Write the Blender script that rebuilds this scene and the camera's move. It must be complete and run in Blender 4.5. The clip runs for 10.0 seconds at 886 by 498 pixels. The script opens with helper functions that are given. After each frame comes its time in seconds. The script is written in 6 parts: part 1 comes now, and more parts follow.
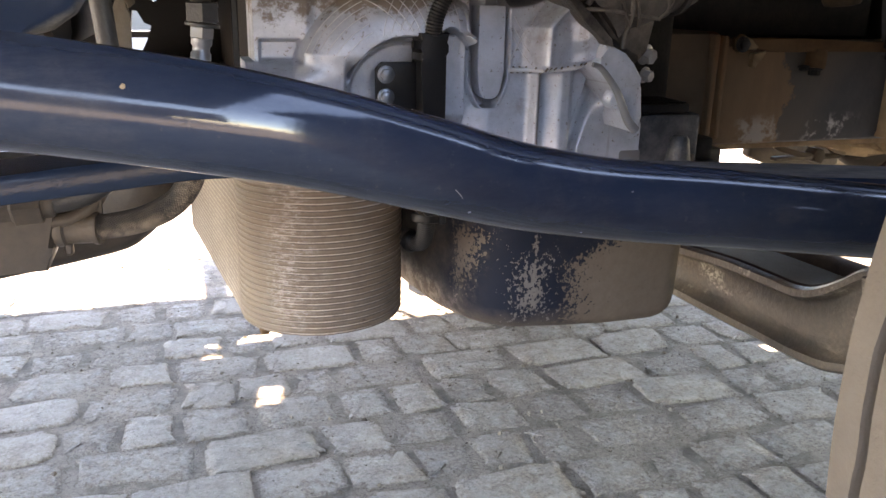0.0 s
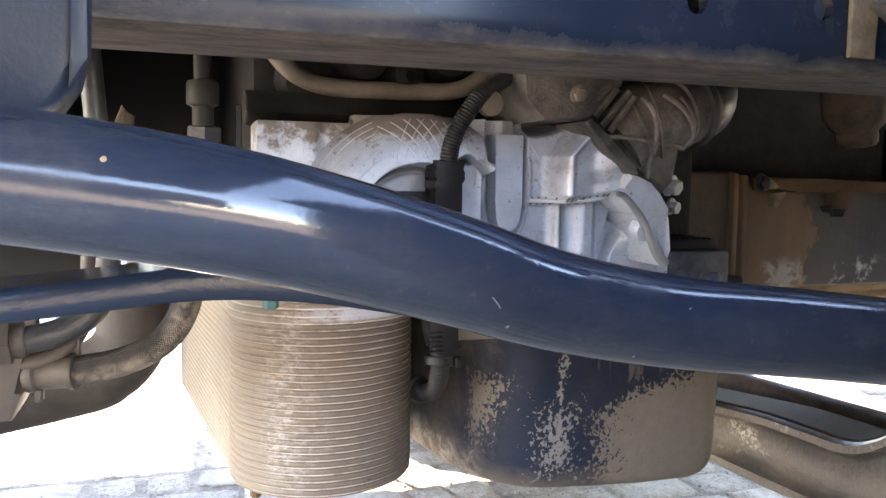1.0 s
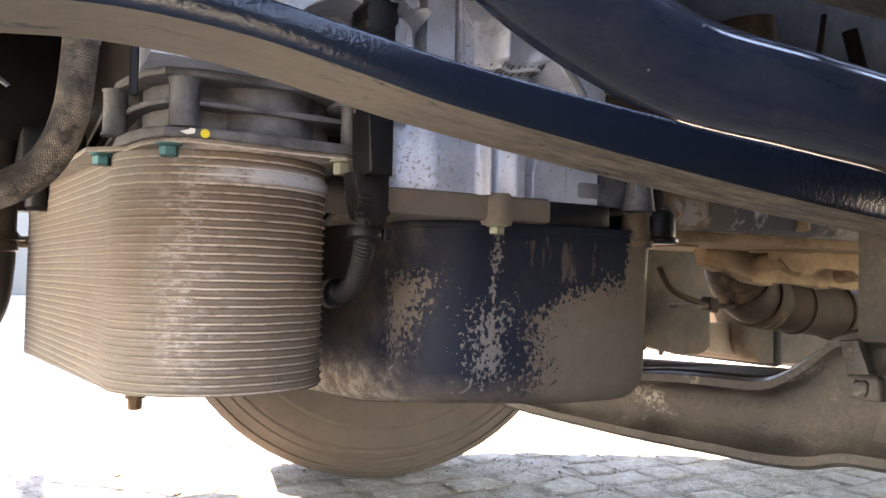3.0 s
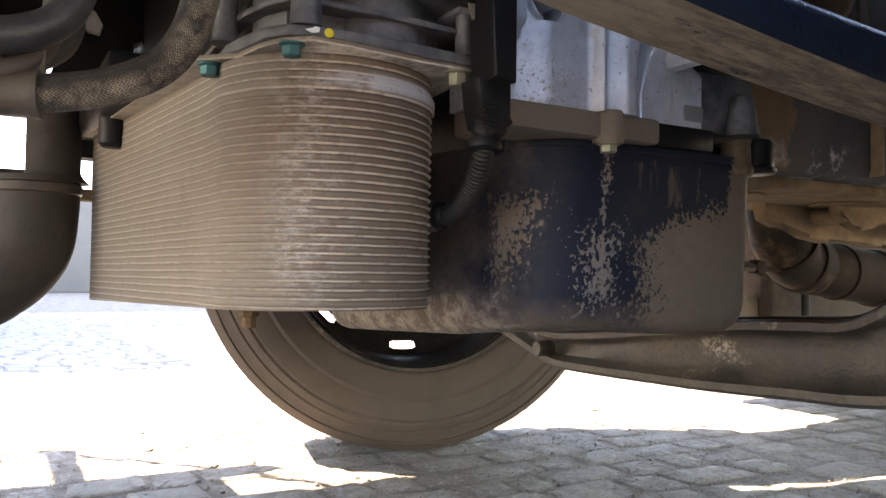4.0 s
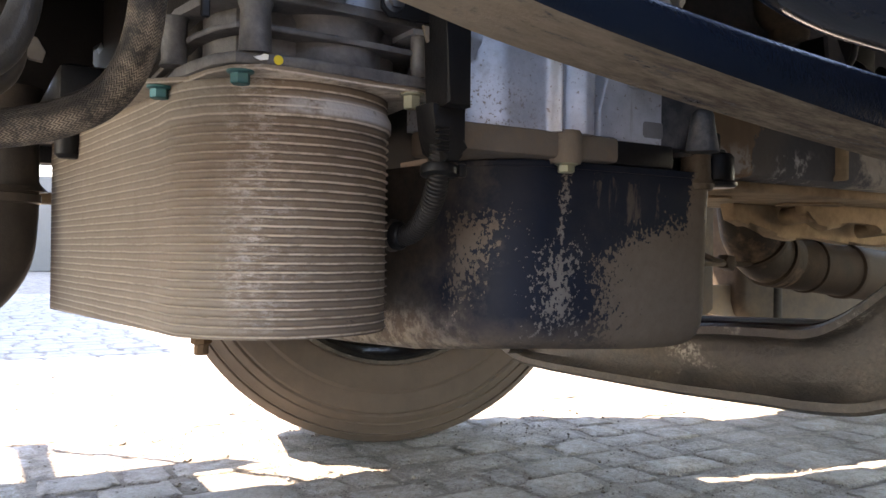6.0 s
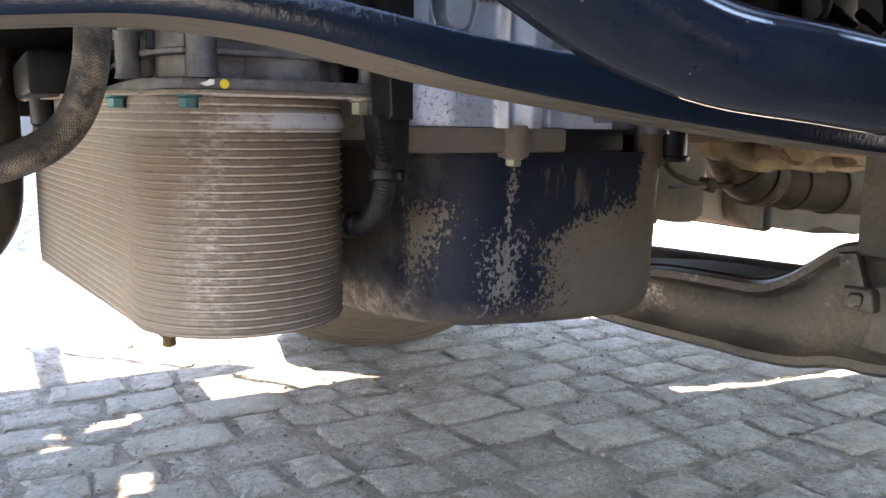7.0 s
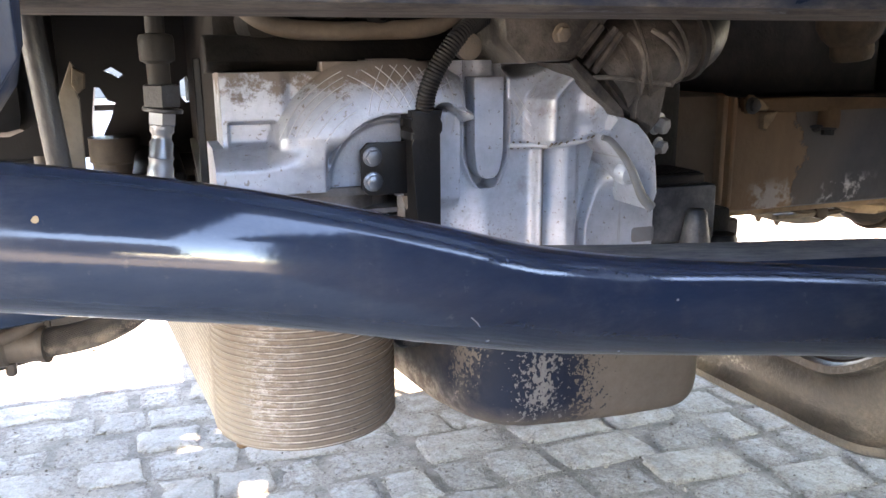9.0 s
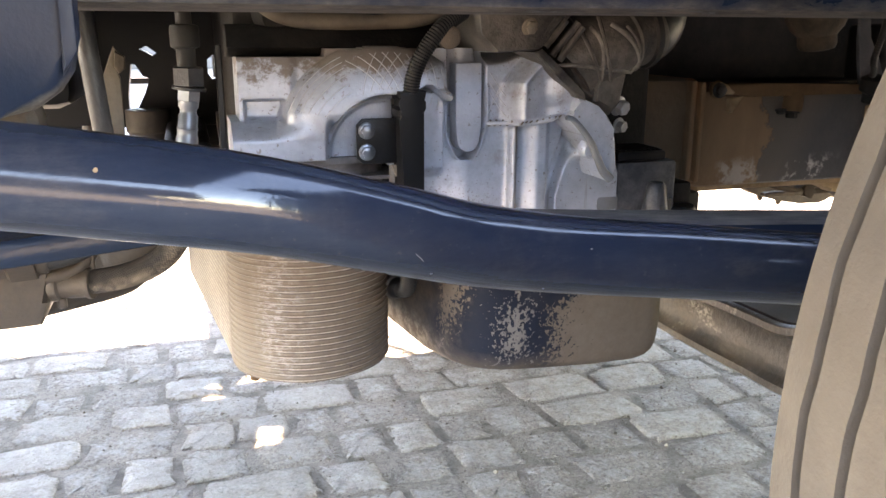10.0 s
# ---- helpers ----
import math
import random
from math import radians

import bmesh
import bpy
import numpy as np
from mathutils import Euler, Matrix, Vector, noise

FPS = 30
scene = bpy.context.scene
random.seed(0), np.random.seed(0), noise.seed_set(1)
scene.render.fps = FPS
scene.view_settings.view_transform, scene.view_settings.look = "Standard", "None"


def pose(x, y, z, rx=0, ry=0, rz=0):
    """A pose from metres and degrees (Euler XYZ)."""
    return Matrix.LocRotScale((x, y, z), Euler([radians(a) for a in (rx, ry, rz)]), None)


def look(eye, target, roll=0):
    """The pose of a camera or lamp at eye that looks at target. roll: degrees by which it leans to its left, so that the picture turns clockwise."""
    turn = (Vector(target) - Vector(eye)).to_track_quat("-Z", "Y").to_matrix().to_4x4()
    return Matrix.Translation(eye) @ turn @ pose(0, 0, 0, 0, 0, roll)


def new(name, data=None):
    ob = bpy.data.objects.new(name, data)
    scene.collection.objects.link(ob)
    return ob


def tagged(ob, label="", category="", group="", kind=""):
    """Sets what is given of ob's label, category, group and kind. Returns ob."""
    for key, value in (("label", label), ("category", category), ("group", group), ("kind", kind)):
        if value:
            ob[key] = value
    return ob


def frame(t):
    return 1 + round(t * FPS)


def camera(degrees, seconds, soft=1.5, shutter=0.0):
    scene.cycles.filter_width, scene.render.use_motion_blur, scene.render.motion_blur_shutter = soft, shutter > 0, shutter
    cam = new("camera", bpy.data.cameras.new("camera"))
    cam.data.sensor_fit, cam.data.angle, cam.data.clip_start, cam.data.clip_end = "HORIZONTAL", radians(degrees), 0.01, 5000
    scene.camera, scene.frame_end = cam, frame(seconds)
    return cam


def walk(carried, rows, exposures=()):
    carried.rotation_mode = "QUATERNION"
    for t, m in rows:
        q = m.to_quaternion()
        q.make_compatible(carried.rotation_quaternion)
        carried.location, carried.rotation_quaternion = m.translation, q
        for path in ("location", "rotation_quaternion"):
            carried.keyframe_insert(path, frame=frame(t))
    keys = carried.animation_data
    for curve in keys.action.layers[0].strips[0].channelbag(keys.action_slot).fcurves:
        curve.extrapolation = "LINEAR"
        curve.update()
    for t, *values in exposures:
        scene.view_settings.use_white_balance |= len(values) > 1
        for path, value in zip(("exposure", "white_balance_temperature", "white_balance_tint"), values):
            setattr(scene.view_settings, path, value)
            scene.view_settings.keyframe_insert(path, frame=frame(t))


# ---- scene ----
# Truck axes: x along the truck, y across it (away from the camera), z up.
cam = camera(57.8, 10.0)
PATH = [
    (0, (0.0502, -0.0282, 0.7220), (0.6480, 1.7855, 0.1275), 1.22),
    (0.5, (0.0432, 0.0233, 0.7039), (0.6942, 1.8928, 0.4187), 1.02),
    (1, (0.0522, 0.0370, 0.6754), (0.6807, 1.9278, 0.5027), 0.86),
    (1.5, (0.0560, 0.0526, 0.6654), (0.6943, 1.9352, 0.4454), 0.86),
    (2, (0.0568, 0.0795, 0.5969), (0.8249, 1.9190, 0.4344), 1.10),
    (2.2, (0.0502, 0.0980, 0.5649), (0.9166, 1.8998, 0.5126), 1.02),
    (3.3, (0.0150, 0.1415, 0.4497), (0.9942, 1.8837, 0.5274), 1.08),
    (3.5, (0.0081, 0.1520, 0.4321), (0.9882, 1.8936, 0.5110), 0.89),
    (4, (-0.0534, 0.2045, 0.4088), (0.9371, 1.9406, 0.4771), 0.77),
    (4.5, (-0.0449, 0.2103, 0.4085), (0.9629, 1.9368, 0.4674), 0.68),
    (5, (-0.0395, 0.2130, 0.4185), (0.9827, 1.9314, 0.4658), 0.60),
    (5.5, (-0.0440, 0.2027, 0.4251), (0.9823, 1.9188, 0.4671), 0.56),
    (5.7, (-0.0432, 0.2009, 0.4301), (0.9854, 1.9156, 0.4720), 0.63),
    (6.8, (-0.0045, 0.1522, 0.5292), (1.0023, 1.8625, 0.2817), 0.89),
    (7, (-0.0074, 0.1394, 0.5547), (0.9868, 1.8458, 0.2388), 0.86),
    (7.5, (0.0078, 0.1367, 0.6222), (0.9911, 1.8412, 0.2647), 0.76),
    (8, (0.0279, 0.1142, 0.6916), (0.9987, 1.8183, 0.2997), 0.70),
    (8.5, (0.0570, 0.0947, 0.7254), (0.9408, 1.8356, 0.2917), 0.42),
    (9, (0.0674, 0.0679, 0.7342), (0.7171, 1.9011, 0.2679), -0.51),
    (9.5, (0.0690, 0.0265, 0.7408), (0.6857, 1.8652, 0.2522), -0.14),
    (10, (0.0716, -0.0540, 0.7473), (0.6516, 1.7871, 0.2239), 0.20),
]
EXPOSURES = [(0.0, 4.55, 8600, 21), (0.5, 4.8, 8200, 19), (1.0, 5.25, 8100, 18), (2.2, 4.9, 8400, 20), (3.5, 4.4, 8700, 21), (4.0, 4.0, 8600, 20), (4.5, 3.8, 8400, 20), (5.7, 3.85, 8300, 20), (7.0, 4.3, 7800, 18), (7.5, 4.3, 7700, 17), (8.0, 5.1, 7600, 17), (8.5, 5.4, 7700, 18), (9.0, 5.2, 7900, 18), (9.5, 5.15, 8300, 18), (10.0, 5.05, 8700, 19)]
walk(cam, [(t, look(eye, target, roll)) for t, eye, target, roll in PATH], EXPOSURES)

# ---------------------------------------------------------------- light
SUN_TO = Vector((-0.70, 0.55, 1.0)).normalized()
world = bpy.data.worlds.new("sky")
scene.world = world
world.use_nodes = True
wn = world.node_tree.nodes
sky = wn.new("ShaderNodeTexSky")
sky.sky_type = "NISHITA"
sky.sun_disc = False
sky.dust_density, sky.ozone_density = 0.4, 2.0
sky.sun_elevation = math.asin(SUN_TO.z)
sky.sun_rotation = math.atan2(SUN_TO.x, SUN_TO.y)
wn["Background"].inputs["Strength"].default_value = 0.15
world.node_tree.links.new(sky.outputs[0], wn["Background"].inputs["Color"])
sun_data = bpy.data.lights.new("sun", "SUN")
sun_data.energy, sun_data.angle, sun_data.color = 4.0, radians(0.5), (1.0, 0.95, 0.87)
sun = new("sun", sun_data)
sun.rotation_mode = "QUATERNION"
sun.rotation_quaternion = SUN_TO.to_track_quat("Z", "Y")


# ---------------------------------------------------------------- materials
def rgba(c):
    return (*c, 1.0)


class Mat:
    """A node material in a few calls."""

    def __init__(self, name, rough=0.5, metal=0.0):
        self.m = bpy.data.materials.new(name)
        self.m.use_nodes = True
        self.t = self.m.node_tree
        self.b = self.t.nodes["Principled BSDF"]
        self.b.inputs["Roughness"].default_value = rough
        self.b.inputs["Metallic"].default_value = metal
        self.co = self.t.nodes.new("ShaderNodeTexCoord").outputs["Object"]

    def link(self, a, b):
        self.t.links.new(a, b)

    def coords(self, scale=(1, 1, 1)):
        n = self.t.nodes.new("ShaderNodeMapping")
        n.inputs["Scale"].default_value = scale
        self.link(self.co, n.inputs["Vector"])
        return n.outputs[0]

    def noise(self, scale, detail=4.0, rough=0.6, stretch=(1, 1, 1), warp=0.0):
        n = self.t.nodes.new("ShaderNodeTexNoise")
        n.inputs["Scale"].default_value = scale
        n.inputs["Detail"].default_value = detail
        n.inputs["Roughness"].default_value = rough
        n.inputs["Distortion"].default_value = warp
        self.link(self.coords(stretch), n.inputs["Vector"])
        return n.outputs["Fac"]

    def ramp(self, fac, lo, hi, a=0.0, b=1.0):
        n = self.t.nodes.new("ShaderNodeMapRange")
        n.inputs["From Min"].default_value, n.inputs["From Max"].default_value = lo, hi
        n.inputs["To Min"].default_value, n.inputs["To Max"].default_value = a, b
        self.link(fac, n.inputs["Value"])
        return n.outputs[0]

    def math(self, op, a, b):
        n = self.t.nodes.new("ShaderNodeMath")
        n.operation = op
        for k, v in enumerate((a, b)):
            if isinstance(v, (int, float)):
                n.inputs[k].default_value = v
            else:
                self.link(v, n.inputs[k])
        return n.outputs[0]

    def axis(self, which):
        n = self.t.nodes.new("ShaderNodeSeparateXYZ")
        self.link(self.co, n.inputs[0])
        return n.outputs[which]

    def normal(self, which):
        g = self.t.nodes.new("ShaderNodeNewGeometry")
        n = self.t.nodes.new("ShaderNodeSeparateXYZ")
        self.link(g.outputs["Normal"], n.inputs[0])
        return n.outputs[which]

    def random(self):
        return self.t.nodes.new("ShaderNodeObjectInfo").outputs["Random"]

    def island(self):
        return self.t.nodes.new("ShaderNodeNewGeometry").outputs["Random Per Island"]

    def mix(self, fac, a, b):
        n = self.t.nodes.new("ShaderNodeMix")
        n.data_type = "RGBA"
        if isinstance(fac, (int, float)):
            n.inputs["Factor"].default_value = fac
        else:
            self.link(fac, n.inputs["Factor"])
        for k, v in (("A", a), ("B", b)):
            sock = [s for s in n.inputs if s.name == k and s.type == "RGBA"][0]
            if isinstance(v, tuple):
                sock.default_value = rgba(v)
            else:
                self.link(v, sock)
        return [s for s in n.outputs if s.type == "RGBA"][0]

    def colour(self, c):
        if isinstance(c, tuple):
            self.b.inputs["Base Color"].default_value = rgba(c)
        else:
            self.link(c, self.b.inputs["Base Color"])
        return self

    def rough(self, r):
        self.link(r, self.b.inputs["Roughness"])
        return self

    def metal(self, r):
        self.link(r, self.b.inputs["Metallic"])
        return self

    def bump(self, height, strength=0.3, distance=0.002):
        n = self.t.nodes.new("ShaderNodeBump")
        n.inputs["Strength"].default_value, n.inputs["Distance"].default_value = strength, distance
        self.link(height, n.inputs["Height"])
        self.link(n.outputs[0], self.b.inputs["Normal"])
        return self

    def coat(self, weight, rough):
        self.b.inputs["Coat Weight"].default_value = weight
        self.b.inputs["Coat Roughness"].default_value = rough
        return self


NAVY, DUST, DUST_PALE = (0.0080, 0.0146, 0.0300), (0.078, 0.062, 0.047), (0.25, 0.21, 0.165)


def painted(name, dust=0.5, under=0.0, gloss=0.22, orange=0.12, crinkle=40, spec=0.5, rings=0.0, haze=0.0, thick=0.0, over=0.0, edge=(-0.45, -0.8)):
    """Navy chassis paint with a film of dust, thicker on faces that look down where road dirt sticks."""
    m = Mat(name)
    film = m.ramp(m.noise(9, 6, 0.7), 0.45, 0.8, 0.0, dust)
    speck = m.ramp(m.noise(160, 3, 0.6), 0.62, 0.72, 0.0, dust * 0.7)
    runs = m.ramp(m.noise(28, 4, 0.6, (1, 1, 0.12)), 0.55, 0.75, 0.0, dust * 0.5)
    mask = m.math("MAXIMUM", m.math("MAXIMUM", m.math("MAXIMUM", film, runs), speck), haze)
    if under:
        down = m.ramp(m.math("ADD", m.normal(2), m.ramp(m.noise(30, 5, 0.7), 0.3, 0.7, -0.15, 0.15)), edge[0], edge[1], 0.0, under)
        flaked = m.ramp(m.noise(55, 7, 0.78, (0.22, 1, 1), 0.4), 0.34, 0.43)
        mask = m.math("MAXIMUM", mask, m.math("MULTIPLY", down, flaked))
    if over:
        lying = m.math("MULTIPLY", m.ramp(m.math("ADD", m.normal(2), m.ramp(m.noise(30, 5, 0.7), 0.3, 0.7, -0.15, 0.15)), 0.55, 0.85, 0.0, over), m.ramp(m.axis(0), 0.22, 0.36))
        mask = m.math("MAXIMUM", mask, lying)
    if rings:
        hoop = m.math("MULTIPLY", m.ramp(m.noise(38, 3, 0.6, (1, 0.03, 0.05)), 0.60, 0.72), m.ramp(m.axis(0), rings, rings + 0.05, 0.0, 0.17))
        mask = m.math("MAXIMUM", mask, m.math("MULTIPLY", hoop, m.ramp(m.noise(60, 5, 0.7), 0.4, 0.6, 0.3, 1.0)))
    tone = m.mix(m.ramp(m.noise(70, 7, 0.8, (0.25, 1, 1)), 0.40, 0.64), DUST, DUST_PALE)
    # Paler dust towards low x: light bounced off the ground, put into its colour.
    if thick:
        tone = m.mix(m.ramp(m.axis(0), thick + 0.08, thick - 0.10, 0.0, 0.8), tone, m.mix(m.noise(60, 6, 0.75), (0.20, 0.165, 0.125), (0.31, 0.265, 0.21)))
    m.colour(m.mix(mask, m.mix(m.noise(5, 2), NAVY, (0.0105, 0.0188, 0.036)), tone))
    m.rough(m.ramp(mask, haze, 0.6, gloss, 0.85))
    m.b.inputs["Specular IOR Level"].default_value = spec
    m.bump(m.math("ADD", m.noise(260, 2, 0.5), m.math("MULTIPLY", m.noise(crinkle, 3), 1.5)), orange, 0.001 if crinkle == 40 else 0.003)
    return m.m


MAT_TUBE = painted("navy gloss paint", 0.17, 0.0, 0.11, 0.05, rings=0.34, haze=0.035)
MAT_RAIL = painted("navy rail paint", 0.09, 0.50, 0.24, 0.05, 40, 0.22, edge=(-0.15, -0.5))
MAT_BRACKET = painted("navy bracket paint", 0.05, 0.6, 0.40, 0.06, 150, 0.20)
MAT_LEAF = painted("navy spring paint", 0.02, 0.97, 0.18, 0.09, 330, 0.34, thick=0.30, over=0.55, edge=(-0.78, -0.92))


def dusty_metal(name, base, dust, amount=0.5, rough=0.6, metal=0.3, grain=120, bump=0.35, blot=14):
    m = Mat(name)
    a = m.ramp(m.noise(blot, 6, 0.7), 0.5 - amount * 0.35, 0.8 - amount * 0.3)
    s = m.ramp(m.noise(grain, 4, 0.6), 0.56, 0.7, 0.0, 0.7)
    mask = m.math("MAXIMUM", m.math("MULTIPLY", a, min(1.0, amount * 1.5)), m.math("MULTIPLY", s, amount))
    m.colour(m.mix(mask, base, m.mix(m.noise(50, 4), dust, tuple(min(1, v * 1.35) for v in dust))))
    m.rough(m.ramp(mask, 0, 1, rough, 0.9))
    m.metal(m.ramp(mask, 0, 1, metal, 0.0))
    m.b.inputs["Specular IOR Level"].default_value = 0.12 if rough >= 0.55 else 0.28
    m.bump(m.math("ADD", m.noise(grain * 2.5, 3, 0.6), m.noise(grain * 0.4, 4)), bump, 0.0015)
    return m.m


def alu_material():
    """Cast aluminium, pale grey, with brown drip marks, dark specks and chipped seams."""
    m = Mat("cast aluminium")
    x, z = m.axis(0), m.axis(2)
    base = m.mix(m.ramp(m.noise(16, 6, 0.7), 0.32, 0.68), (0.30, 0.325, 0.37), (0.50, 0.535, 0.60))
    speck = m.ramp(m.noise(230, 4, 0.65), 0.625, 0.67, 0.0, 0.75)
    patch = m.ramp(m.noise(9, 6, 0.75), 0.58, 0.70, 0.0, 0.5)
    runs = m.ramp(m.noise(48, 5, 0.65, (1, 1, 0.07)), 0.62, 0.72, 0.0, 0.6)
    crust = m.ramp(m.math("ADD", z, m.ramp(m.noise(38, 7, 0.8), 0.3, 0.7, -0.022, 0.022)), 0.706, 0.716, 0.0, 0.85)
    crust = m.math("MULTIPLY", crust, m.ramp(x, 0.32, 0.29))
    runs = m.math("MAXIMUM", runs, crust)
    ridge = m.math("MULTIPLY", m.ramp(m.math("ABSOLUTE", m.math("SUBTRACT", x, 0.3945), 0.0), 0.0010, 0.0050, 0.95, 0.0), m.ramp(m.noise(60, 5, 0.7, (1, 1, 0.3)), 0.30, 0.55, 0.25, 1.0))
    ridge = m.math("MULTIPLY", ridge, m.ramp(z, 0.656, 0.652))
    pepper = m.math("MULTIPLY", m.ramp(m.noise(330, 3, 0.6), 0.585, 0.63, 0.0, 0.85), m.math("MULTIPLY", m.ramp(z, 0.600, 0.575), m.ramp(x, 0.40, 0.33)))
    speck = m.math("MAXIMUM", speck, pepper)
    # Dark line at the hollow's step: crease shade drawn into the colour.
    line = m.ramp(m.math("ABSOLUTE", m.math("SUBTRACT", x, m.ramp(z, 0.55, 0.656, 0.4300, 0.4520)), 0.0), 0.0005, 0.0016, 0.8, 0.0)
    ridge = m.math("MAXIMUM", ridge, m.math("MULTIPLY", line, m.ramp(z, 0.650, 0.640)))
    mask = m.math("MAXIMUM", m.math("MAXIMUM", speck, m.math("MULTIPLY", patch, m.ramp(m.noise(90, 4), 0.4, 0.6))), m.math("MAXIMUM", runs, ridge))
    grime = m.mix(m.noise(70, 4), (0.10, 0.075, 0.055), (0.23, 0.18, 0.135))
    m.colour(m.mix(mask, base, grime))
    m.rough(m.ramp(mask, 0, 1, 0.42, 0.9))
    m.metal(m.ramp(mask, 0, 1, 0.42, 0.0))
    m.bump(m.math("ADD", m.noise(330, 3, 0.6), m.math("MULTIPLY", m.noise(60, 5), 1.2)), 0.22, 0.0014)
    return m.m


MAT_ALU = alu_material()


def axle_material():
    """Dark forged steel, blotched with dry dust and rubbed to pale metal in small patches."""
    m = Mat("dusty forged axle")
    dust = m.ramp(m.noise(9, 7, 0.72, (1, 0.6, 1)), 0.40, 0.66)
    fine = m.ramp(m.noise(150, 5, 0.7), 0.42, 0.60)
    c = m.mix(m.math("MULTIPLY", dust, m.ramp(fine, 0, 1, 0.55, 1.0)), (0.022, 0.0195, 0.0175), m.mix(m.noise(40, 5), (0.068, 0.055, 0.043), (0.135, 0.110, 0.086)))
    worn = m.math("MULTIPLY", m.ramp(m.noise(13, 5, 0.7, (1, 0.5, 1)), 0.60, 0.70), m.ramp(m.noise(120, 5, 0.75), 0.46, 0.56))
    m.colour(m.mix(worn, c, (0.33, 0.31, 0.27)))
    m.rough(m.ramp(m.math("MAXIMUM", dust, worn), 0, 1, 0.30, 0.75))
    m.bump(m.math("ADD", m.noise(140, 5, 0.7), m.math("MULTIPLY", m.noise(35, 4), 1.5)), 0.5, 0.002)
    return m.m


MAT_AXLE = axle_material()
MAT_ALU_DARK = dusty_metal("dusty cast aluminium", (0.13, 0.125, 0.12), (0.15, 0.12, 0.09), 0.65, 0.6, 0.3, 150, 0.4)
MAT_IRON = dusty_metal("grimy iron block", (0.010, 0.0100, 0.0106), (0.034, 0.030, 0.027), 0.40, 0.7, 0.2, 90, 0.5)
MAT_SOOT = dusty_metal("sooty grey casting", (0.060, 0.064, 0.075), (0.135, 0.128, 0.125), 0.4, 0.65, 0.1, 90, 0.5)
MAT_RUST = dusty_metal("rust-stained casting", (0.060, 0.036, 0.020), (0.130, 0.080, 0.044), 0.5, 0.75, 0.1, 70, 0.5, 10)
MAT_BLACK = dusty_metal("black plastic", (0.0046, 0.0048, 0.0058), (0.014, 0.0128, 0.0120), 0.15, 0.45, 0.0, 120, 0.2)
MAT_RUBBER = dusty_metal("dusty black rubber", (0.010, 0.010, 0.010), (0.06, 0.049, 0.04), 0.35, 0.75, 0.0, 120, 0.3)
MAT_ZINC = dusty_metal("zinc plated steel", (0.20, 0.215, 0.24), (0.085, 0.078, 0.068), 0.35, 0.30, 0.9, 200, 0.1)
MAT_TEAL = dusty_metal("teal coated bolt", (0.035, 0.125, 0.125), (0.13, 0.11, 0.08), 0.25, 0.45, 0.3, 200, 0.1)
MAT_GREENBOLT = dusty_metal("olive passivated bolt", (0.24, 0.255, 0.19), (0.24, 0.2, 0.14), 0.3, 0.45, 0.5, 200, 0.1)
MAT_PIPE = dusty_metal("dusty steel pipe", (0.014, 0.0138, 0.0138), (0.030, 0.025, 0.021), 0.4, 0.5, 0.0, 140, 0.2)
MAT_UPIPE = dusty_metal("dusty grey steel pipe", (0.040, 0.041, 0.044), (0.085, 0.079, 0.072), 0.30, 0.36, 0.4, 120, 0.35, 26)
MAT_DRIP = dusty_metal("tan dust crust", (0.055, 0.050, 0.045), (0.150, 0.128, 0.100), 0.75, 0.85, 0.0, 110, 0.5, 24)
MAT_BARE = dusty_metal("bare steel", (0.20, 0.20, 0.21), (0.15, 0.12, 0.09), 0.25, 0.35, 0.8, 200, 0.2)
MAT_DUSTY = dusty_metal("tan road dust on steel", (0.115, 0.079, 0.048), (0.235, 0.168, 0.104), 0.7, 0.85, 0.0, 90, 0.5)
MAT_MOULD = dusty_metal("dusty moulded elbow", (0.020, 0.018, 0.0175), (0.125, 0.112, 0.100), 0.5, 0.42, 0.1, 110, 0.7, 26)
MAT_WORN = dusty_metal("worn pale moulding", (0.060, 0.055, 0.050), (0.20, 0.18, 0.16), 0.45, 0.45, 0.1, 130, 0.5, 40)
MAT_TAN = dusty_metal("tan dusty pipe", (0.11, 0.090, 0.070), (0.18, 0.15, 0.118), 0.5, 0.5, 0.1, 110, 0.3, 22)
MAT_ALU_MID = dusty_metal("weathered aluminium flange", (0.20, 0.208, 0.222), (0.13, 0.105, 0.085), 0.3, 0.42, 0.5, 160, 0.3, 30)
MAT_FITTING = dusty_metal("dusty painted fitting", (0.050, 0.043, 0.038), (0.100, 0.079, 0.061), 0.4, 0.36, 0.2, 120, 0.3, 18)
MAT_DUCT = dusty_metal("brown dusty rubber pipe", (0.020, 0.0175, 0.016), (0.070, 0.058, 0.048), 0.5, 0.5, 0.0, 160, 0.3, 10)
MAT_CASTGREY = dusty_metal("weathered grey casting", (0.075, 0.073, 0.075), (0.24, 0.232, 0.225), 0.32, 0.5, 0.4, 70, 0.5, 26)
MAT_IRON_BROWN = dusty_metal("brown grime on dark moulding", (0.040, 0.033, 0.027), (0.125, 0.095, 0.068), 0.5, 0.6, 0.1, 110, 0.5, 20)
MAT_YELLOW = Mat("yellow paint dot", 0.6).colour((0.65, 0.5, 0.02)).m
MAT_SCRATCH = Mat("grey primer in a scratch", 0.7).colour((0.12, 0.12, 0.13)).m
MAT_WHITEDOT = Mat("white paint mark", 0.6).colour((0.7, 0.7, 0.66)).m


